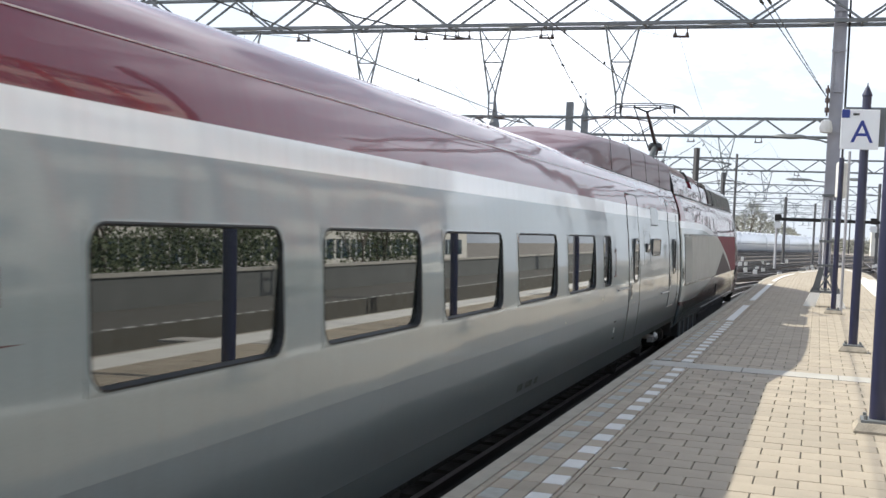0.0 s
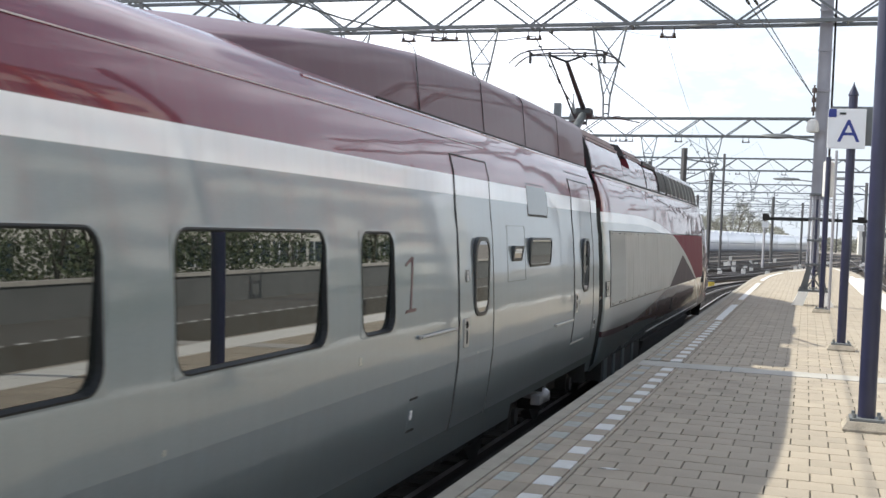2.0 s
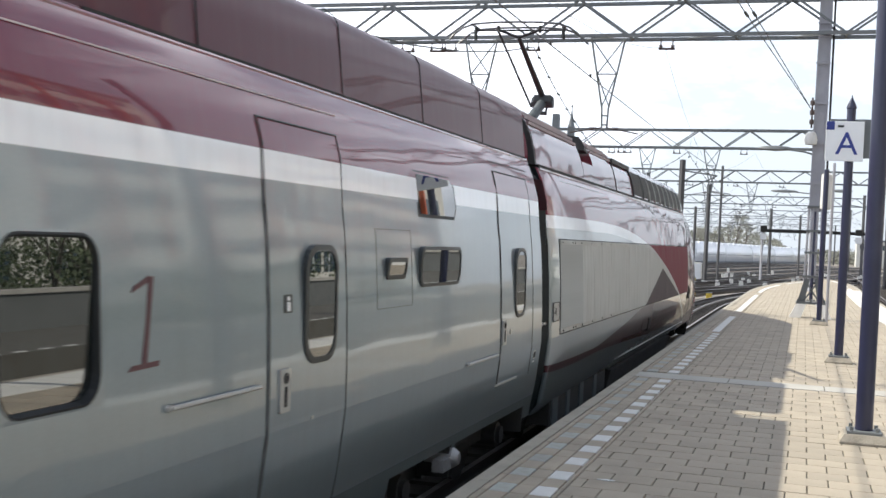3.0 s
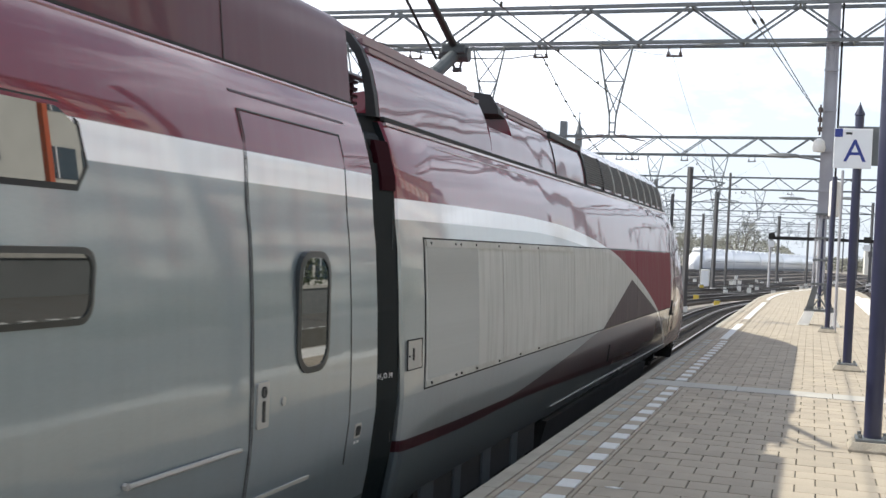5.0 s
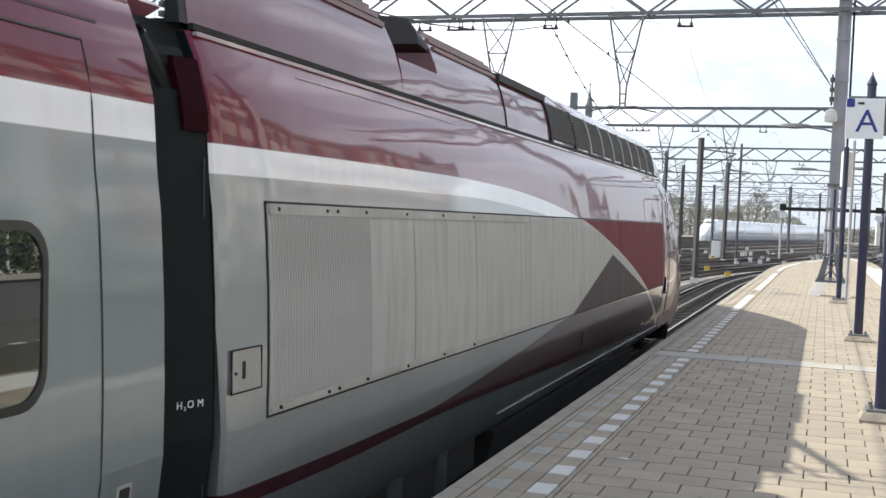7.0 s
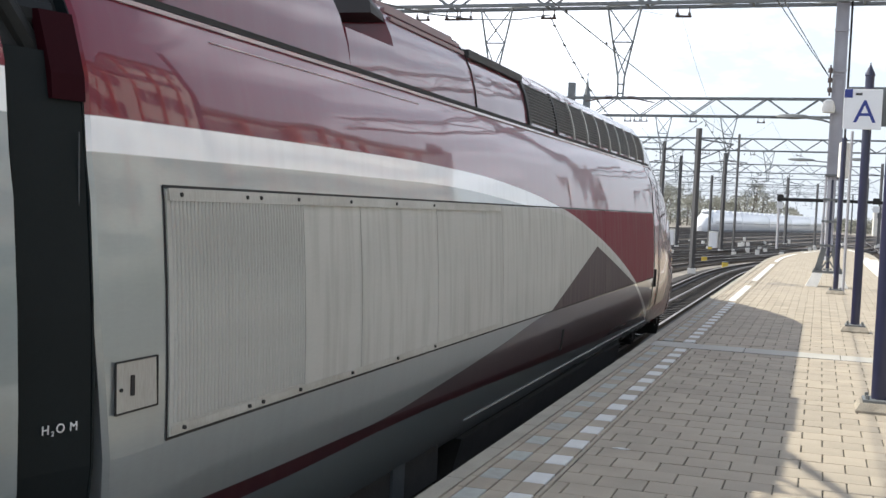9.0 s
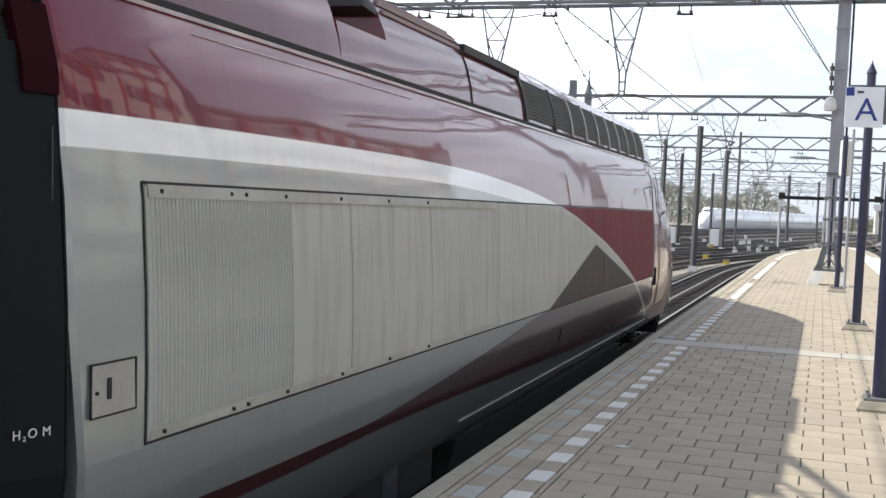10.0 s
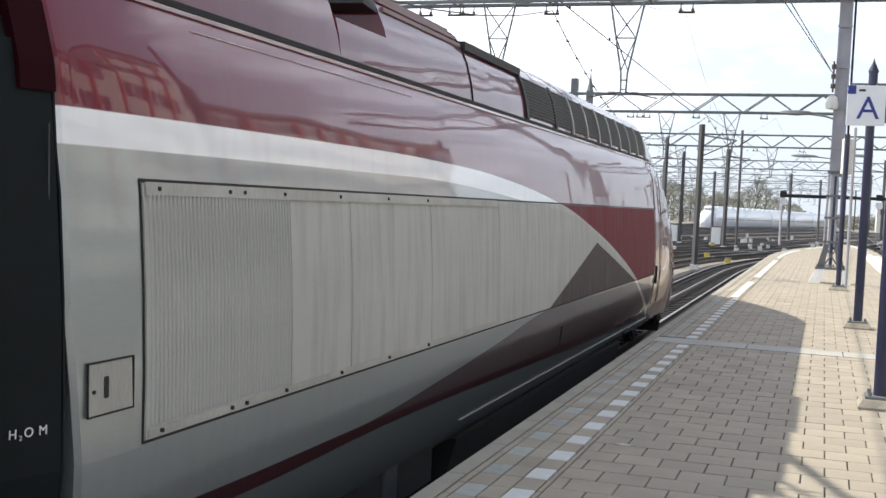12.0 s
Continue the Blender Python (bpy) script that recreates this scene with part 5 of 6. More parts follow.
# pantograph on the power car's roof
def pantograph(parent):
    x, z = AXIS, 4.78
    bm = bmesh.new()
    box(bm, x - 0.13, x + 0.15, 9.22, 9.48, 3.88, 3.99, 0.02)
    rod(bm, (x - 0.17, 9.36, 3.88), (x + 0.17, 9.36, 3.88), 0.085, 14)
    rod(bm, (x, 9.25, 3.84), (x, 8.55, 3.52), 0.075, 12)
    rod(bm, (x, 8.6, 3.55), (x, 8.1, 3.15), 0.085, 12)
    for sx in (-0.07, 0.07):
        rod(bm, (x + sx, 9.42, 3.86), (x + sx * 0.4, 9.46, 3.72), 0.016, 8)
    rod(bm, (x - 0.05, 9.46, 3.72), (x + 0.05, 9.46, 3.72), 0.03, 10)
    base = part("pantograph_base", bm, UNDER_GREY, parent, "dark pantograph knee on its lower arm")
    yoke, knee = Vector((x, 7.55, 4.60)), Vector((x, 9.33, 3.96))
    part("pantograph_arm", rod(bmesh.new(), knee, yoke, 0.050, 12, 0.034), PAN_BLACK, base)
    part("pantograph_link", rod(bmesh.new(), (x - 0.08, 8.90, 3.76), (x - 0.30, 7.50, 4.69), 0.017, 8), PAN_BLACK, base)
    bm = bmesh.new()
    for sx in (-0.31, 0.31):
        rod(bm, yoke, (x + sx, 7.55, 4.715), 0.020, 8)
        rod(bm, (x + sx, 7.55, 4.77), (x + sx, 7.55, 4.67), 0.022, 8)
    part("pantograph_yoke", bm, PAN_BLACK, base)
    for dy in (-0.22, 0.22):
        pts = [(x + sx, 7.55 + dy, z + dz) for sx, dz in ((-0.98, -0.24), (-0.90, -0.16), (-0.78, -0.075), (-0.62, -0.02), (-0.35, 0.0), (0.0, 0.006), (0.35, 0.0), (0.62, -0.02), (0.78, -0.075), (0.90, -0.16), (0.98, -0.24))]
        part("contact_strip", path_rod(bmesh.new(), pts, 0.015, 8), PAN_GREY, base)
    bm = bmesh.new()
    rod(bm, (x - 0.66, 7.55, 4.705), (x + 0.66, 7.55, 4.705), 0.014, 8)
    for sx in (-0.65, 0.65):
        bar(bm, (x + sx, 7.31, 4.755), (x + sx, 7.79, 4.755), 0.025, 0.025)
        bar(bm, (x + sx, 7.55, 4.75), (x + sx, 7.55, 4.57), 0.035, 0.04)
    part("pantograph_head", bm, PAN_BLACK, base)
    return base


pantograph(car)


# ---------------------------------------------------------------- things on the platform
def blue_post(x, y, top, r=0.075, pointed=False):
    root = thing("platform_post", (x, y, 0), "dark blue painted steel post on a concrete foot", "post", "blue posts along the platform")
    bm = bmesh.new()
    prof = [(r, 0.10), (r, top)] + ([(r * 1.15, top + 0.01), (r * 1.15, top + 0.03), (0.012, top + 0.18), (0.006, top + 0.22)] if pointed else [])
    turned(bm, x, y, prof, 20)
    part("pole", bm, POST_BLUE, root, smooth=True)
    bm = bmesh.new()
    box(bm, x - 0.15, x + 0.15, y - 0.15, y + 0.15, 0.085, 0.115, 0.008)
    for sx in (-0.11, 0.11):
        for sy in (-0.11, 0.11):
            rod(bm, (x + sx, y + sy, 0.11), (x + sx, y + sy, 0.15), 0.018, 6)
    part("flange", bm, GREY_STEEL, root, "bolted steel flange")
    bm = bmesh.new()
    loft(bm, [[(x + s * a, y + t * a, z) for s, t in ((-1, -1), (1, -1), (1, 1), (-1, 1))] for a, z in ((0.21, -0.02), (0.21, 0.02), (0.17, 0.088))])
    part("foot", bm, FOOT, root, "rough concrete foot")
    return root


blue_post(0.60, 11.40, 5.6, 0.078)
sign_post = blue_post(0.60, 19.6, 3.98, 0.068, True)
blue_post(0.42, 29.6, 3.7, 0.060)
blue_post(0.30, 42.0, 3.6, 0.060)
blue_post(0.60, 3.2, 5.6, 0.078)


def platform_sign():
    x0, x1, z0, z1, y = 0.235, 0.80, 3.15, 3.77, 19.50
    root = thing("platform_sign", (0.5, y, z0), "white platform section sign with a blue letter A on a post", "sign")
    bm = box(bmesh.new(), x0, x1, y - 0.03, y + 0.01, z0, z1, 0.008)
    part("sign_board", bm, SIGN_WHITE, root)
    bm = box(bmesh.new(), x0 + 0.05, x1 + 0.16, y + 0.10, y + 0.15, z0 + 0.06, z1 + 0.05, 0.01)
    part("sign_back", bm, GREY_STEEL, root, "grey rear box of the sign")
    bm = box(bmesh.new(), x0 + 0.004, x0 + 0.125, y - 0.036, y - 0.031, z1 - 0.135, z1 - 0.004)
    part("blue_corner", bm, SIGN_BLUE, root, "blue corner field")
    bm = box(bmesh.new(), x0 + 0.17, x0 + 0.265, y - 0.036, y - 0.031, z1 - 0.095, z1 - 0.06)
    part("small_bar", bm, FRAME_GREY, root, "small unreadable line of writing")
    letters("A", 0.50, Matrix.Translation((x0 + 0.315, y - 0.034, z0 + 0.255)) @ pose(0, 0, 0, 90, 0, 0), SIGN_BLUE, root, "letter")
    bm = bmesh.new()
    for z in (z0 + 0.15, z1 - 0.15):
        bar(bm, (0.5, y + 0.02, z), (0.62, y + 0.1, z), 0.04, 0.04)
    part("bracket", bm, GREY_STEEL, root)
    return root


platform_sign()


def lamp_arm(x, y, z, length, side=-1):
    root = thing("platform_lamp", (x, y, z), "slim grey street lamp on a curved arm from a mast", "lamp", "platform lamps")
    bm = bmesh.new()
    pts = [(x, y, z - 0.06), (x + side * 0.2, y, z), (x + side * length * 0.45, y, z + 0.05), (x + side * length * 0.55, y, z + 0.06)]
    path_rod(bm, pts, 0.025, 8)
    part("arm", bm, GREY_STEEL, root)
    bm = bmesh.new()
    a, b = x + side * length * 0.38, x + side * length
    loft(bm, [[(a + (b - a) * f, y + w * c, z + 0.075 + h * s) for c, s in ((-1, -0.5), (-0.7, -1), (0.7, -1), (1, -0.5), (0.8, 0.6), (0.3, 1), (-0.3, 1), (-0.8, 0.6))]
              for f, w, h in ((0, 0.03, 0.02), (0.12, 0.10, 0.05), (0.5, 0.14, 0.07), (0.85, 0.12, 0.05), (1, 0.03, 0.02))])
    head = part("lamp_head", bm, GREY_STEEL, root, smooth=True)
    return root


lamp_arm(0.08, 32.35, 4.33, 1.36)
lamp_arm(0.3, 55.0, 4.33, 1.85)
lamp_arm(0.3, 55.0, 4.42, 1.6, 1)
bm = bmesh.new()
bar(bm, (0.3, 55, -0.05), (0.3, 55, 4.6), 0.16, 0.16)
tagged(linked("lamp_mast", bm, MAST_GREY), "grey steel lamp mast on the platform", "mast")


def speaker():
    root = thing("loudspeaker", (0.08, 32.3, 4.6), "round white loudspeaker horn on the mast", "loudspeaker")
    bm = bmesh.new()
    turned(bm, 0.02, 32.25, [(0.05, 4.86), (0.13, 4.80), (0.17, 4.62), (0.15, 4.52), (0.05, 4.50)], 16)
    part("horn", bm, WHITE_BASE, root, smooth=True)
    bm = bmesh.new()
    for z in (5.05, 5.30, 5.55):
        rod(bm, (0.02, 32.35, z), (0.02, 32.35, z + 0.12), 0.06, 10)
    rod(bm, (0.02, 32.35, 4.95), (0.02, 32.35, 5.75), 0.025, 8)
    part("insulator", bm, INSULATOR, root)
    return root


speaker()


def lamp_box():
    root = thing("lamp_column", (0.50, 29.9, 0), "pale cylindrical lantern on a thin post", "lamp")
    bm = turned(bmesh.new(), 0.44, 29.75, [(0.06, 2.74), (0.13, 2.77), (0.13, 3.58), (0.06, 3.62)], 20)
    part("lantern", bm, WHITE_BASE, root, smooth=True)
    bm = rod(bmesh.new(), (0.60, 30.2, 0), (0.60, 30.2, 3.9), 0.035, 8)
    part("pole", bm, MAST_GREY, root)


lamp_box()

bm = bmesh.new()
loft(bm, [[(-1.27 + a, 8.42 + b, z) for a, b in ((-0.06, 0.0), (0.02, -0.02), (0.07, 0.01), (0.0, 0.035))] for z in (0.001, 0.006)])
tagged(linked("paper_scrap", bm, WHITE_TILE), "small scrap of white paper on the paving", "litter")


# ---------------------------------------------------------------- wires
def wire(pts, r, name="wire"):
    bm = path_rod(bmesh.new(), pts, r, 5)
    return linked(name, bm, WIRE)


def catenary(x_at, contact, label, thick=0.008):
    """A contact wire with its sagging carrier and droppers, from portal to portal."""
    root = thing("overhead_wire", (x_at(0), 0, contact), label, "overhead wire", "overhead wires")
    ends = (-10.0,) + PORTALS[:5]
    bm = bmesh.new()
    rod(bm, (x_at(ends[0]), ends[0], contact), (x_at(32.6), 32.6, contact), 0.011, 5)
    for a, b in zip(ends[1:], ends[2:]):
        rod(bm, (x_at(a), a, contact), (x_at(b), b, contact), 0.011, 5)
    part("contact_wire", bm, WIRE, root)
    bm, bd = bmesh.new(), bmesh.new()
    for a, b in zip(ends, ends[1:]):
        n = 12
        pts = []
        for k in range(n + 1):
            f = k / n
            y = a + (b - a) * f
            sag = 4 * f * (1 - f)
            z = BOTTOM - 0.32 - (BOTTOM - 0.32 - contact - 0.35) * sag
            pts.append((x_at(y) + 0.05, y, z))
        path_rod(bm, pts, thick, 5)
        if thick > 0.01 and a > 0:
            for p, q in zip(pts, pts[1:]):                   # clamps along the carrier
                for f in (0.25, 0.75):
                    c = Vector(p).lerp(Vector(q), f)
                    rod(bm, c + Vector((0, -0.12, -0.01)), c + Vector((0, 0.12, 0.0)), 0.032, 6)
        for k in range(1, n):
            if pts[k][2] - contact > 1.1:
                continue
            rod(bd, pts[k], (x_at(pts[k][1]), pts[k][1], contact), 0.003, 4)
            rod(bd, (x_at(pts[k][1]), pts[k][1], contact + 0.03), (x_at(pts[k][1]), pts[k][1], contact - 0.03), 0.022, 6)
    part("carrier_wire", bm, WIRE, root)
    tagged(part("droppers", bd, WIRE, root), kind="stuff")


catenary(lambda y: AXIS + 0.15 * math.sin(y / 22) + bend(y), 4.80, "dark contact wire with droppers over the train's track", 0.005)
catenary(lambda y: -7.75 + 0.15 * math.sin(y / 19) + bend(y), 4.45, "dark contact wire with droppers over the next track", 0.016)
catenary(lambda y: -11.6 + 0.15 * math.sin(y / 19 + 1) + bend(y), 4.45, "dark contact wire with droppers over a far track", 0.006)
bm = bmesh.new()
for dx in (0, 0.10):
    path_rod(bm, [(-2.45 + dx * 1.8, 5.0, 5.80), (-1.12 + dx * 1.3, 20.0, 5.58), (0.0, 32.3, 5.43)], 0.010, 5)
    rod(bm, (-1.12 + dx * 1.3, 20.0, 5.58), (-1.09 + dx * 1.3, 20.3, 5.575), 0.025, 6)
tagged(linked("stay_wire", bm, WIRE), "pair of dark stay wires fixed to the platform mast", "wire")


# ---------------------------------------------------------------- the yard beyond
def yard_mast(x, y, top, r=0.14, arms=True):
    root = thing("yard_mast", (x, y, -1.0), "weathered steel mast in the station yard", "mast", "masts in the yard")
    bm = bmesh.new()
    bar(bm, (x, y, -1.06), (x, y, top), r * 2, r * 2)
    part("pole", bm, YARD_GREY, root)
    bm = box(bmesh.new(), x - r * 1.8, x + r * 1.8, y - r * 1.8, y + r * 1.8, -1.06, -0.75)
    part("footing", bm, WHITE_BASE, root)
    if arms:
        bm = bmesh.new()
        rod(bm, (x, y, top - 0.5), (x + 1.6, y, top - 0.7), 0.035)
        rod(bm, (x, y, top - 1.5), (x + 1.6, y, top - 0.7), 0.03)
        part("bracket_arm", bm, GREY_STEEL, root)
    return root


for x, y, top, r in ((-5.60, 56.0, 5.75, 0.15), (-7.05, 91.0, 6.5, 0.17), (-12.4, 97.0, 7.6, 0.17), (-11.0, 97.0, 6.5, 0.14), (-8.75, 100.0, 5.1, 0.12),
                     (-6.4, 95.0, 8.2, 0.10), (-3.5, 130.0, 6.2, 0.16), (-0.5, 128, 5.6, 0.12), (0.9, 131, 5.6, 0.12), (-15.5, 120, 6.6, 0.15), (-19, 135, 7, 0.15), (3.4, 105, 6.4, 0.15)):
    yard_mast(x, y, top, r * 0.66, r > 0.145)


def white_train():
    """A pale express train at rest across the yard."""
    x_nose, y_nose = -19.4, 204.0
    ang = math.atan2(19.8, 126.0)
    root = thing("white_express_train", (x_nose, y_nose, RAIL_Z), "white streamlined express train at rest in the yard", "train")
    d, nrm = Vector((math.sin(ang), math.cos(ang), 0)), Vector((math.cos(ang), -math.sin(ang), 0))
    base = Vector((x_nose, y_nose, -0.40))
    prof = [(1.2, -0.55), (1.42, 0.2), (1.44, 1.2), (1.30, 2.2), (0.95, 2.75), (0.4, 2.95)]

    def ring(s, w, h):
        c = base + d * s
        out = [c + nrm * (a * w) + Vector((0, 0, -0.55 + (b + 0.55) * h)) for a, b in prof]
        out += [c - nrm * (a * w) + Vector((0, 0, -0.55 + (b + 0.55) * h)) for a, b in reversed(prof)]
        return [tuple(p) for p in out]

    bm = bmesh.new()
    loft(bm, [ring(s, w, h) for s, w, h in ((0, 0.25, 0.30), (0.4, 0.5, 0.45), (1.2, 0.75, 0.65), (2.4, 0.92, 0.84), (4.0, 1.0, 0.97), (6.0, 1, 1), (25.6, 1, 1))])
    nose = part("nose_car", bm, FAR_WHITE, root, "white nose car", smooth=True)
    for k in range(4):
        bm = bmesh.new()
        s0 = 26.0 + 25.2 * k
        loft(bm, [ring(s0, 0.98, 0.98), ring(s0 + 0.3, 1, 1), ring(s0 + 24.5, 1, 1), ring(s0 + 24.8, 0.98, 0.98)])
        part("coach", bm, FAR_WHITE, root, smooth=True)
    for k in range(26):
        bm = bmesh.new()
        s = 3.0 + 4.7 * k
        c = base + d * s + Vector((0, 0, 2.85))
        loft(bm, [[tuple(c + nrm * (a * 1.0) + d * t + Vector((0, 0, h))) for a, h in ((-1 * w, -0.1), (1 * w, -0.1), (0.75 * w, 0.42 * w * w), (-0.75 * w, 0.42 * w * w))] for t, w in ((0, 0.5), (0.5, 0.9), (1.2, 1.0), (2.4, 1.0), (3.2, 0.85), (3.7, 0.5))])
        part("roof_unit", bm, FAR_WHITE, nose if k < 5 else root)
    bm = bmesh.new()
    for side in (1, -1):
        a = base + nrm * (1.455 * side)
        for s0, s1 in [(5.5, 25.0)] + [(27 + 25.2 * k, 50 + 25.2 * k) for k in range(4)]:
            loft(bm, [[tuple(a + d * s + nrm * (side * o) + Vector((0, 0, z))) for z, o in ((0.95, -0.02), (0.95, 0.0), (1.65, -0.09), (1.65, -0.11))] for s in (s0, s1)])
    part("window_band", bm, FAR_GREY, root, "dark window band")
    for s0, s1 in ((2.0, 25.6),) + tuple((26 + 25.2 * k, 50.8 + 25.2 * k) for k in range(4)):
        for side in (1, -1):
            a = base + nrm * (1.40 * side)
            bm = bmesh.new()
            loft(bm, [[tuple(a + d * s + nrm * (side * o) + Vector((0, 0, z))) for z, o in ((-0.75, -0.2), (-0.75, 0), (-0.15, 0.03), (-0.15, -0.2))] for s in (s0, s1)])
            part("skirt", bm, FAR_GREY, root, "grey skirt")
    bm = bmesh.new()
    loft(bm, [ring(s, w * 1.01, h * 1.008)[2:4] + ring(s, w * 1.01, h * 1.008)[8:10] for s, w, h in ((1.5, 0.80, 0.71), (3.1, 0.96, 0.90))])
    part("windscreen", bm, FAR_GREY, nose, "dark windscreen")


white_train()


def sapling_crown(bm, leaves, trunk, rng, height, spread, density):
    """A trunk with limbs and twigs, and tufts along the twigs."""
    def limb(p, d, length, r, depth):
        q = p + d * length
        rod(trunk if depth < 3 else bm, p, q, r, 5 if depth < 3 else 3, r * 0.6)
        if depth >= 4:
            for _ in range(density):
                c = p + (q - p) * rng.random() + Vector((rng.gauss(0, 0.16), rng.gauss(0, 0.16), rng.gauss(0, 0.16))) * spread
                s = rng.uniform(0.03, 0.09) * spread
                n = Vector((rng.gauss(0, 1), rng.gauss(0, 1), rng.gauss(0, 1))).normalized()
                a = n.orthogonal().normalized() * s
                b = n.cross(a)
                leaves.faces.new([leaves.verts.new(c + v) for v in (a, b * 0.7, -a, -b * 0.7)])
            return
        for k in range(rng.choice((2, 3, 3))):
            nd = (d + Vector((rng.gauss(0, 0.45), rng.gauss(0, 0.45), rng.uniform(-0.05, 0.4))) * (0.8 if depth else 0.6)).normalized()
            limb(p + (q - p) * rng.uniform(0.55, 1.0), nd, length * rng.uniform(0.6, 0.85), r * 0.55, depth + 1)
    limb(Vector((0, 0, 0)), Vector((rng.gauss(0, 0.05), rng.gauss(0, 0.05), 1)).normalized(), height * 0.36, height * 0.018, 0)


def tree_kind(seed, height, leaf_mat, density):
    rng = random.Random(seed)
    root = thing("tree", (0, 0, -1.06), "spring tree with fine twigs and sparse young leaves", "tree", "trees round the yard")
    twigs, leaves, trunk = bmesh.new(), bmesh.new(), bmesh.new()
    sapling_crown(twigs, leaves, trunk, rng, height, height / 7.0, density)
    linked("trunk", trunk, BARK, root)
    tagged(linked("twigs", twigs, TWIG, root), kind="stuff")
    tagged(linked("crown", leaves, leaf_mat, root, "sparse young leaves"), kind="stuff")
    return root


kinds = [tree_kind(3, 9.0, LEAF, 9), tree_kind(8, 7.0, TWIG, 20), tree_kind(14, 8.0, LEAF, 6), tree_kind(21, 6.0, TWIG, 22)]
rng = random.Random(5)
spots = []
for k in range(34):
    spots.append((-74 + 50 * rng.random(), 312 + 40 * rng.random(), rng.uniform(1.0, 1.5)))
spots += [(-17.2, 315, 2.0), (-19.0, 318, 1.75), (-15.4, 321, 1.65), (-38, 306, 1.9), (-34.5, 310, 1.7), (-41, 312, 2.0), (-30, 308, 1.5), (-46, 305, 1.8)]
for k in range(16):                                   # the row that the coach windows mirror
    spots.append((11.5 + 3.5 * rng.random(), 6 + 3.0 * k + rng.uniform(-1, 1), rng.uniform(0.5, 0.85)))
for i, (x, y, s) in enumerate(spots):
    src = kinds[i] if i < 4 else kinds[(1, 3)[i % 2]] if i < 42 else kinds[(0, 2, 0, 3)[i % 4]]
    m = pose(x, y, -1.06, 0, 0, 137 * i % 360)
    if i < 4:
        src.matrix_basis = m
        src.scale = (s, s, s)
    else:
        t = copy_thing(src, m)
        t.scale = (s, s, s)


def hedge():
    """Low scrub and far woods behind the yard."""
    r2 = random.Random(9)
    bm = bmesh.new()
    for _ in range(40000):
        x = r2.uniform(-105, 26)
        y = r2.uniform(335, 375)
        top = 7.4 + 2.8 * noise.noise(Vector((x * 0.12, y * 0.05, 0))) + 1.0 * noise.noise(Vector((x * 0.5, 3, 0)))
        if x > -14:
            top *= max(0.35, 1 - (x + 14) * 0.06)
        z = -1.0 + (top + 1.0) * r2.random() ** 0.8
        s = r2.uniform(0.10, 0.34)
        n = Vector((r2.gauss(0, 1), r2.gauss(0, 1), r2.gauss(0, 1))).normalized()
        a = n.orthogonal().normalized() * s
        b = n.cross(a)
        c = Vector((x, y, z))
        bm.faces.new([bm.verts.new(c + v) for v in (a, b, -a, -b)])
    tagged(linked("scrub", bm, TWIG), "grey-green spring scrub along the yard's far side", "scrub", kind="stuff")


hedge()


def lineside_bushes():
    r2 = random.Random(12)
    bm = bmesh.new()
    for _ in range(80000):
        x, y = r2.uniform(11.2, 14.5), r2.uniform(-6, 52)
        if noise.noise(Vector((y * 0.16, 4.5, 0))) < -0.05 and r2.random() < 0.9:
            continue                                         # gaps through which the buildings show
        top = 2.4 + 1.6 * noise.noise(Vector((y * 0.35, 0.5, 0))) + 0.8 * noise.noise(Vector((y * 1.1, 7, 0)))
        z = -1.0 + (top + 1.0) * r2.random() ** 0.9
        sz = r2.uniform(0.02, 0.07)
        n = Vector((r2.gauss(0, 1), r2.gauss(0, 1), r2.gauss(0, 1))).normalized()
        a = n.orthogonal().normalized() * sz
        b = n.cross(a)
        c = Vector((x, y, z))
        bm.faces.new([bm.verts.new(c + v) for v in (a, b, -a, -b)])
    tagged(linked("bushes", bm, LEAF), "young green bushes behind the boundary wall", "bushes", kind="stuff")


lineside_bushes()


def spire(x, y, z0, z1, w):
    root = thing("church_spire", (x, y, -1), "slim dark church spire beyond the station", "spire", "spires on the skyline")
    bm = bmesh.new()
    box(bm, x - w, x + w, y - w, y + w, -1.0, z0)
    part("tower", bm, SLATE_ROOF, root)
    bm = bmesh.new()
    turned(bm, x, y, [(w * 1.15, z0), (w * 0.9, z0 + 0.12 * (z1 - z0)), (w * 0.45, z0 + 0.45 * (z1 - z0)), (0.12, z0 + 0.75 * (z1 - z0)), (0.1, z1 - 0.6), (0.35, z1 - 0.5), (0.05, z1)], 8)
    part("roof", bm, SLATE_ROOF, root)


spire(-58.6, 300, 31.0, 36.8, 0.8)
spire(-82.5, 300, 28.5, 36.5, 1.1)
spire(-126, 300, 30, 36, 1.2)
bm = bmesh.new()
box(bm, -63.4, -61.8, 299, 301, -1, 34.2)
tagged(linked("chimney", bm, SLATE_ROOF), "plain grey chimney block on the skyline", "chimney")


def signal_bridge():
    root = thing("signal_bridge", (0, 112, -1), "dark signal gantry with small signal heads over the yard", "signal gantry")
    bm = bmesh.new()
    bar(bm, (-3.9, 112, 3.55), (5.4, 112, 3.65), 0.25, 0.28)
    part("beam", bm, UNDER, root)
    for x in (-3.7, 5.2):
        part("leg", bar(bmesh.new(), (x, 112, -1.06), (x, 112, 3.6), 0.16, 0.16), MAST_GREY, root)
    for x in (-3.6, 4.6):
        part("signal_head", box(bmesh.new(), x - 0.3, x + 0.3, 111.7, 111.9, 3.45, 4.0, 0.04), UNDER, root, "black signal head")
        part("route_plate", box(bmesh.new(), x - 0.28, x + 0.28, 111.6, 111.65, 2.75, 3.3), SIGN_WHITE, root, "white plate below the signal")


signal_bridge()


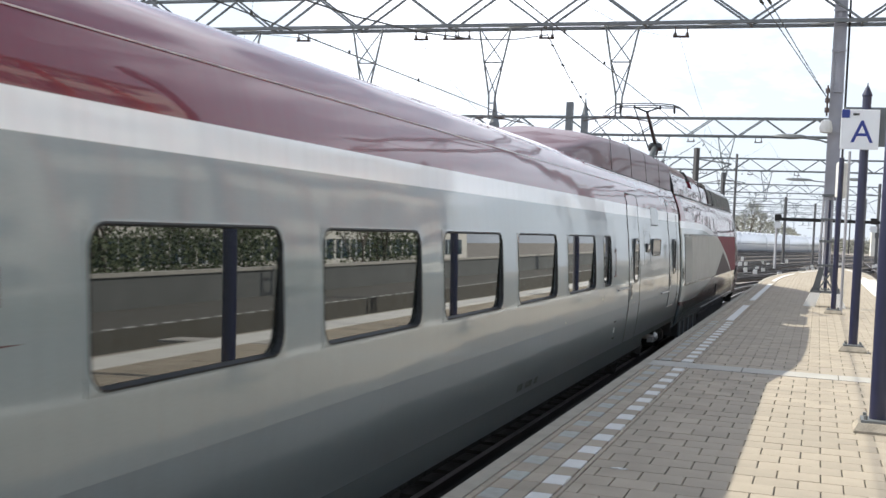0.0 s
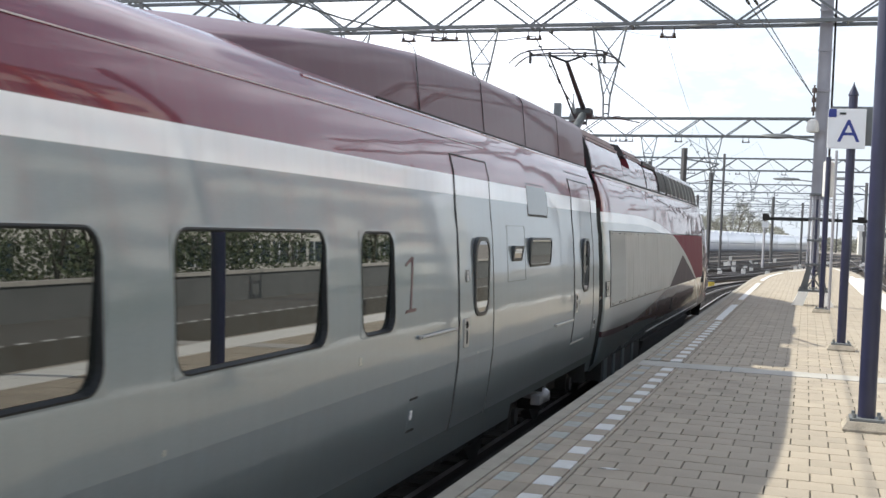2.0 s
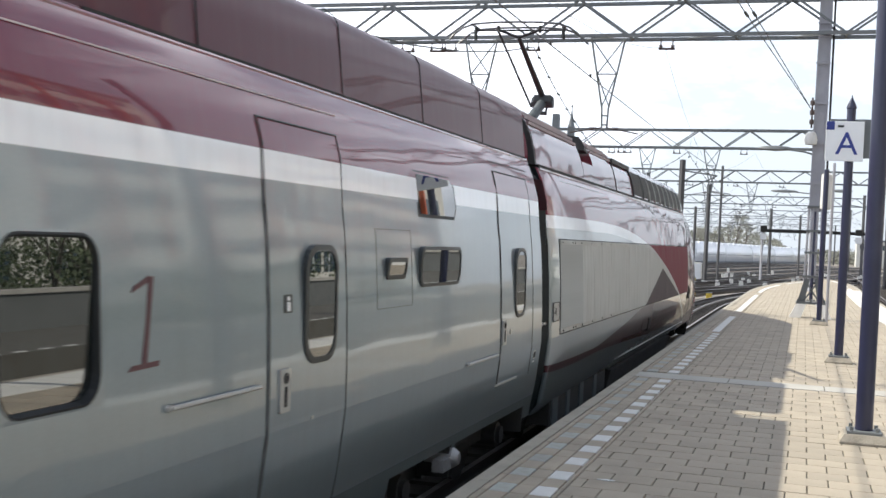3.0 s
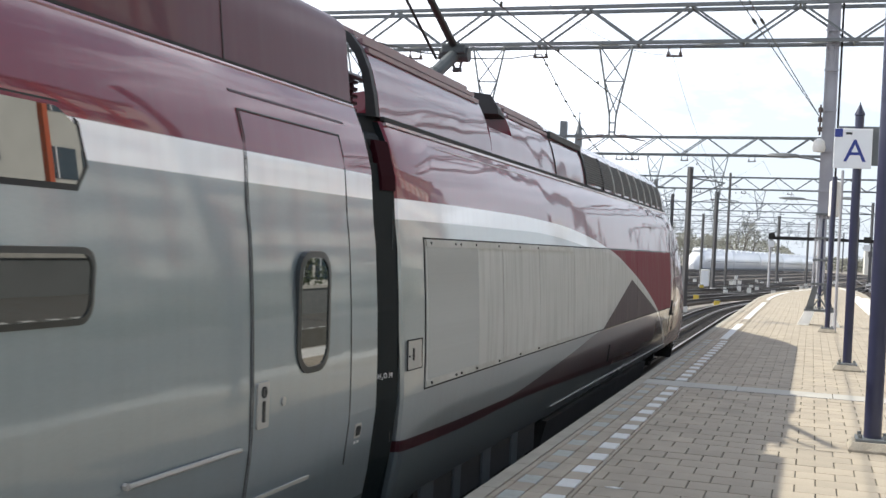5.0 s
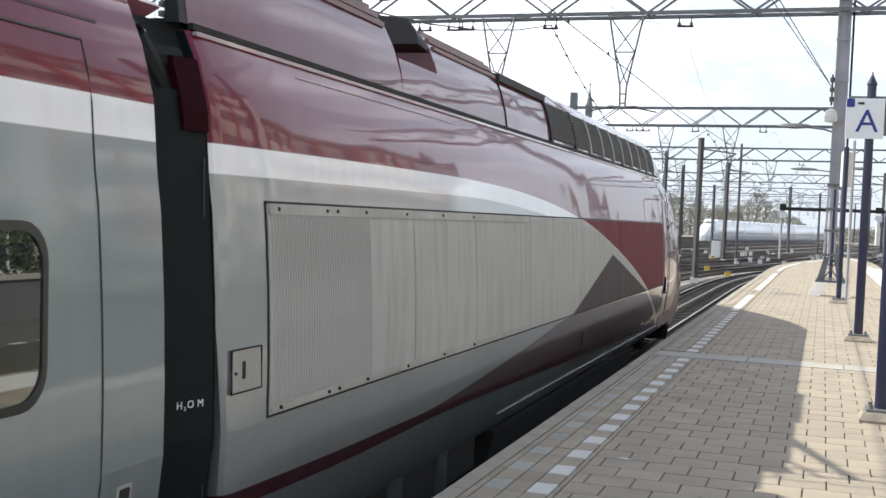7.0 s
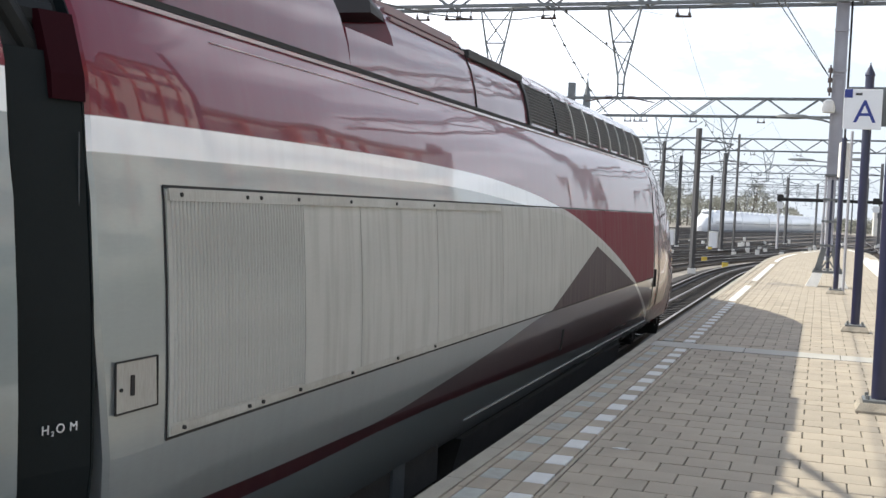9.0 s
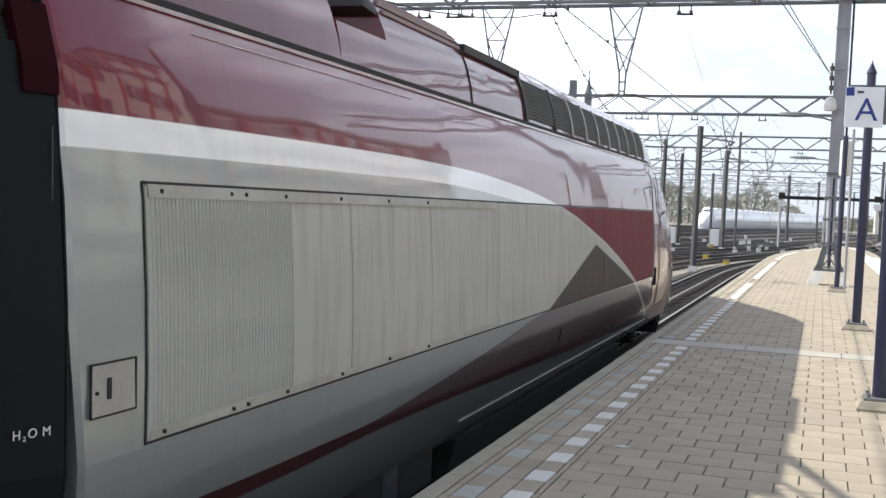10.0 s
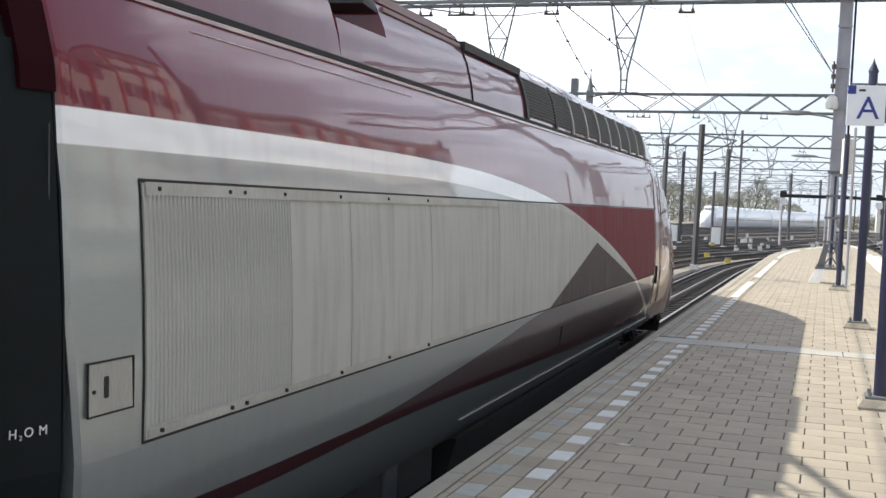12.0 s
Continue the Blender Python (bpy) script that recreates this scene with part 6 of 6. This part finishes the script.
def ground_signal(x, y, mat, h=0.5):
    root = thing("point_motor", (x, y, RAIL_Z - 0.2), "small point motor box beside the rails", "point motor", "boxes beside the rails")
    part("case", box(bmesh.new(), x - 0.15, x + 0.15, y - 0.2, y + 0.2, -1.06, RAIL_Z + h - 0.34, 0.05), mat, root)
    part("lid", box(bmesh.new(), x - 0.16, x + 0.16, y - 0.22, y + 0.22, RAIL_Z + h - 0.34, RAIL_Z + h - 0.30, 0.02), GREY_STEEL, root)


r3 = random.Random(2)
for _ in range(26):
    yy = r3.uniform(84, 150)
    ground_signal(r3.uniform(-26, -5) + bend(yy), yy, WHITE_BASE, r3.uniform(0.40, 0.62))
for x, y, m in ((-4.6, 63, YELLOW), (-6.3, 70, YELLOW), (-9.4, 80, WHITE_BASE), (-5.6, 84, WHITE_BASE), (-2.6, 90, WHITE_BASE), (-8.0, 93, YELLOW), (-10.3, 74, WHITE_BASE), (-1.2, 96, WHITE_BASE), (-4.1, 98, WHITE_BASE)):
    ground_signal(x, y, m)
for x, y in ((-8.2, 98), (-12.0, 101)):
    root = thing("relay_cabinet", (x, y, -1), "white relay cabinet beside the tracks", "cabinet")
    part("case", box(bmesh.new(), x - 0.35, x + 0.35, y - 0.3, y + 0.3, -1.06, 0.5, 0.03), WHITE_BASE, root)
    part("door", box(bmesh.new(), x - 0.30, x + 0.30, y - 0.315, y - 0.30, -0.9, 0.4), SIGN_WHITE, root)


# ---------------------------------------------------------------- across the right-hand track, as the windows mirror it
LOW_ASPHALT = material("low_asphalt", (0.085, 0.085, 0.078), 0.9, 0, 0.3, 2.5, 60, 0.3, tint=(0.11, 0.095, 0.075))


def far_platform():
    bm = bmesh.new()
    box(bm, 7.0, 10.4, -30, 110, -1.06, -0.22)
    tagged(linked("low_platform", bm, LOW_ASPHALT), "low dark weathered platform beyond the track", "platform", kind="structure")
    y = -20.0
    me = tile_mesh("edge_mark", 0.14, 0.34, WHITE_TILE, 0.006, -0.02)
    root = thing("edge_marking", (7.05, 0, -0.22), "row of white edge marks on the low platform", "marking", kind="structure")
    while y < 100:
        ob = new("edge_mark", me)
        ob.parent = root
        ob.matrix_basis = Matrix.Translation((0.0, y, 0.0))
        y += 0.72
    wall = thing("boundary_wall", (10.5, 0, -1), "long dark grey boundary wall with a pale coping", "wall", kind="structure")
    part("wall_face", box(bmesh.new(), 10.4, 10.65, -30, 110, -1.06, 0.62), DARK_WALL, wall)
    part("coping", box(bmesh.new(), 10.34, 10.71, -30, 110, 0.62, 0.72), BAND, wall)


far_platform()
bm = bmesh.new()
y = -11.0
while y < 60:
    r = right_x(y)
    box(bm, r - 0.94, r - 0.16, y + 0.006, y + 0.994, -0.02, 0.006)
    y += 1.0
tagged(linked("edge_slabs", bm, PALE_EDGE), "pale concrete slabs along the platform's other edge", "paving", kind="structure")


def office_block(y0, y1, storeys, x=27.0):
    root = thing("office_building", (x, y0, -1), "pale office building with orange columns and rows of dark windows", "building", "office blocks beyond the wall")
    part("wall", box(bmesh.new(), x, x + 12, y0, y1, -1.06, -1 + 3.4 * storeys), PLASTER, root)
    part("roof", box(bmesh.new(), x - 0.5, x + 12.4, y0 - 0.02, y1 + 0.02, -1 + 3.4 * storeys, -0.4 + 3.4 * storeys), SLATE_ROOF, root, "dark flat roof edge")
    k = 0
    y = y0 + 1
    while y < y1 - 3:
        for s in range(storeys):
            z = -1 + 3.4 * s + 1.1
            w = part("window", box(bmesh.new(), x - 0.03, x + 0.05, y, y + 2.6, z, z + 1.6), BLUE_GLASS, root)
            part("mullion", box(bmesh.new(), x - 0.09, x - 0.03, y + 0.85, y + 0.97, z, z + 1.6), SIGN_WHITE, w)
        if k % 2 == 0:
            part("column", box(bmesh.new(), x - 0.5, x - 0.02, y - 0.45, y - 0.05, 6.0, -1 + 3.4 * storeys), ORANGE, root, "orange column")
        y += 3.1
        k += 1


BLUE_GLASS = window_glass("office_glass", (0.03, 0.05, 0.065), 1.6)
office_block(-35.0, 46.0, 6)
office_block(48.0, 66.0, 8, 29.0)
office_block(68.0, 120.0, 6, 30.0)


def low_house(x, y, w, d, h):
    root = thing("station_hut", (x, y, -1), "plain pale low building beyond the yard", "building", "low buildings")
    part("wall", box(bmesh.new(), x, x + w, y, y + d, -1.06, h), PLASTER, root)
    part("roof", box(bmesh.new(), x - 0.3, x + w + 0.3, y - 0.3, y + d + 0.3, h, h + 0.35), SLATE_ROOF, root)
    for k in range(int(w / 2.5)):
        part("window", box(bmesh.new(), x + 0.7 + 2.5 * k, x + 2.1 + 2.5 * k, y - 0.03, y + 0.05, h - 2.0, h - 0.8), BLUE_GLASS, root)


low_house(12, 300, 20, 8, 5.2)


# ---------------------------------------------------------------- paving pieces, last
ROW0, COL0 = 6.915, 0.108                     # a row's near border, and where its first joint falls across


def in_band(y):
    return STRIP[0] - 0.12 < y < STRIP[1] - 0.10


def pave():
    plain = tile_mesh("tile", 0.30, 0.30, TILE)
    rng = random.Random(4)
    near = thing("paving", (0, 0, 0), "cream concrete paving tiles laid in staggered rows", "paving", kind="structure")
    count = 0

    def rest_tile(x, y, w, d):
        g, c = 0.0045, 0.004
        dz = rng.uniform(-0.002, 0.002)
        lo = [(x + g, y + g), (x + w - g, y + g), (x + w - g, y + d - g), (x + g, y + d - g)]
        hi = [(x + g + c, y + g + c), (x + w - g - c, y + g + c), (x + w - g - c, y + d - g - c), (x + g + c, y + d - g - c)]
        verts = [(px, py, -0.014 + dz) for px, py in lo] + [(px, py, -c + dz) for px, py in lo] + [(px, py, dz) for px, py in hi]
        return verts

    verts, faces = [], []
    for r in range(-60, 256):
        y = ROW0 + 0.30 * r
        if in_band(y):
            continue
        shift = (r % 2) * 0.15
        first, last = edge_x(y + 0.15) + 0.66, right_x(y + 0.15) - 0.14
        k = math.floor((first - COL0 - shift) / 0.30)
        while True:
            x = COL0 + shift + 0.30 * k
            k += 1
            if x >= last - 0.03:
                break
            a, b = max(x, first), min(x + 0.30, last)
            if b - a < 0.03:
                continue
            if b - a > 0.299 and 6.9 < y < 12.4 and -1.2 < a < 0.85 and count < 290:
                ob = new("tile", plain)
                ob.parent = near
                ob.matrix_basis = pose(a, y, rng.uniform(-0.002, 0.002), rng.gauss(0, 0.15), rng.gauss(0, 0.15), 0)
                count += 1
                continue
            n = len(verts)
            verts += rest_tile(a, y, b - a, 0.30)
            for i in range(4):
                j = (i + 1) % 4
                faces += [(n + i, n + j, n + 4 + j, n + 4 + i), (n + 4 + i, n + 4 + j, n + 8 + j, n + 8 + i)]
            faces.append((n + 8, n + 9, n + 10, n + 11))
    # the lengthways rows beside the edge: grey pieces between the markings
    for r in range(-60, 256):
        y = 6.495 + 0.30 * r
        if in_band(y):
            continue
        e = edge_x(y + 0.15)
        for x0, x1, odd in ((e + 0.135, e + 0.188, False), (e + 0.188, e + 0.336, True), (e + 0.336, e + 0.47, False), (e + 0.47, e + 0.622, True), (e + 0.622, e + 0.66, False)):
            if odd and r % 2 == 0 and y < 24.4:
                continue
            n = len(verts)
            verts += rest_tile(x0, y, x1 - x0, 0.30)
            for i in range(4):
                j = (i + 1) % 4
                faces += [(n + i, n + j, n + 4 + j, n + 4 + i), (n + 4 + i, n + 4 + j, n + 8 + j, n + 8 + i)]
            faces.append((n + 8, n + 9, n + 10, n + 11))
    me = bpy.data.meshes.new("tiles_beyond")
    me.from_pydata(verts, [], faces)
    me.materials.append(TILE_REST)
    ob = new("tiles_beyond", me)
    ob.parent = near
    tagged(ob, kind="stuff")


def markings():
    white = tile_mesh("white_tile", 0.152, 0.30, WHITE_TILE, 0.002)
    worn = tile_mesh("worn_tile", 0.148, 0.30, WORN_TILE, 0.0)
    root = thing("edge_line", (0, 0, 0), "broken line of white marking tiles along the platform edge", "marking", kind="structure")
    far = bmesh.new()
    for r in range(-16, 62):
        y = 6.495 + 0.60 * r
        if in_band(y):
            continue
        e = edge_x(y + 0.15)
        if y < 24.4:
            ob = new("white_tile", white)
            ob.parent = root
            ob.matrix_basis = Matrix.Translation((e + 0.47, y, 0.0))
            ob = new("worn_tile", worn)
            ob.parent = root
            ob.matrix_basis = Matrix.Translation((e + 0.188, y, 0.0))
    # beyond the broken part the line is painted in long strokes
    for y0, y1 in ((24.7, 30.7), (33.4, 46.6), (49.6, 62.8), (65.8, 79.0)):
        ys = [y0 + (y1 - y0) * k / 8 for k in range(9)]
        loft(far, [[(edge_x(y) + 0.43, y, 0.001), (edge_x(y) + 0.58, y, 0.001), (edge_x(y) + 0.58, y, 0.005), (edge_x(y) + 0.43, y, 0.005)] for y in ys])
        loft(far, [[(right_x(y) - 0.655, y, 0.008), (right_x(y) - 0.455, y, 0.008), (right_x(y) - 0.455, y, 0.012), (right_x(y) - 0.655, y, 0.012)] for y in ys])
    part("painted_line", far, WHITE_TILE, root)


pave()
markings()


# ---------------------------------------------------------------- motion
# seconds and metres still to roll towards the standing place behind the camera
ROLL = [(0.0, 21.15), (0.5, 18.85), (1.0, 16.66), (1.5, 14.62), (2.0, 12.69), (2.5, 10.89), (3.0, 9.17), (3.5, 7.57), (4.0, 6.14), (4.5, 4.92), (5.0, 3.90),
        (5.5, 2.99), (6.0, 2.21), (6.5, 1.62), (7.0, 1.16), (7.5, 0.82), (8.0, 0.56), (8.5, 0.36), (9.0, 0.205), (9.5, 0.105), (10.0, 0.03), (10.5, 0.005), (11.0, 0.0), (12.0, 0.0)]


def motions():
    for ob in (car, end_coach, next_coach):
        home = ob.matrix_basis.translation.copy()
        walk(ob, [(t, pose(home.x, home.y + s, home.z)) for t, s in ROLL])


motions()
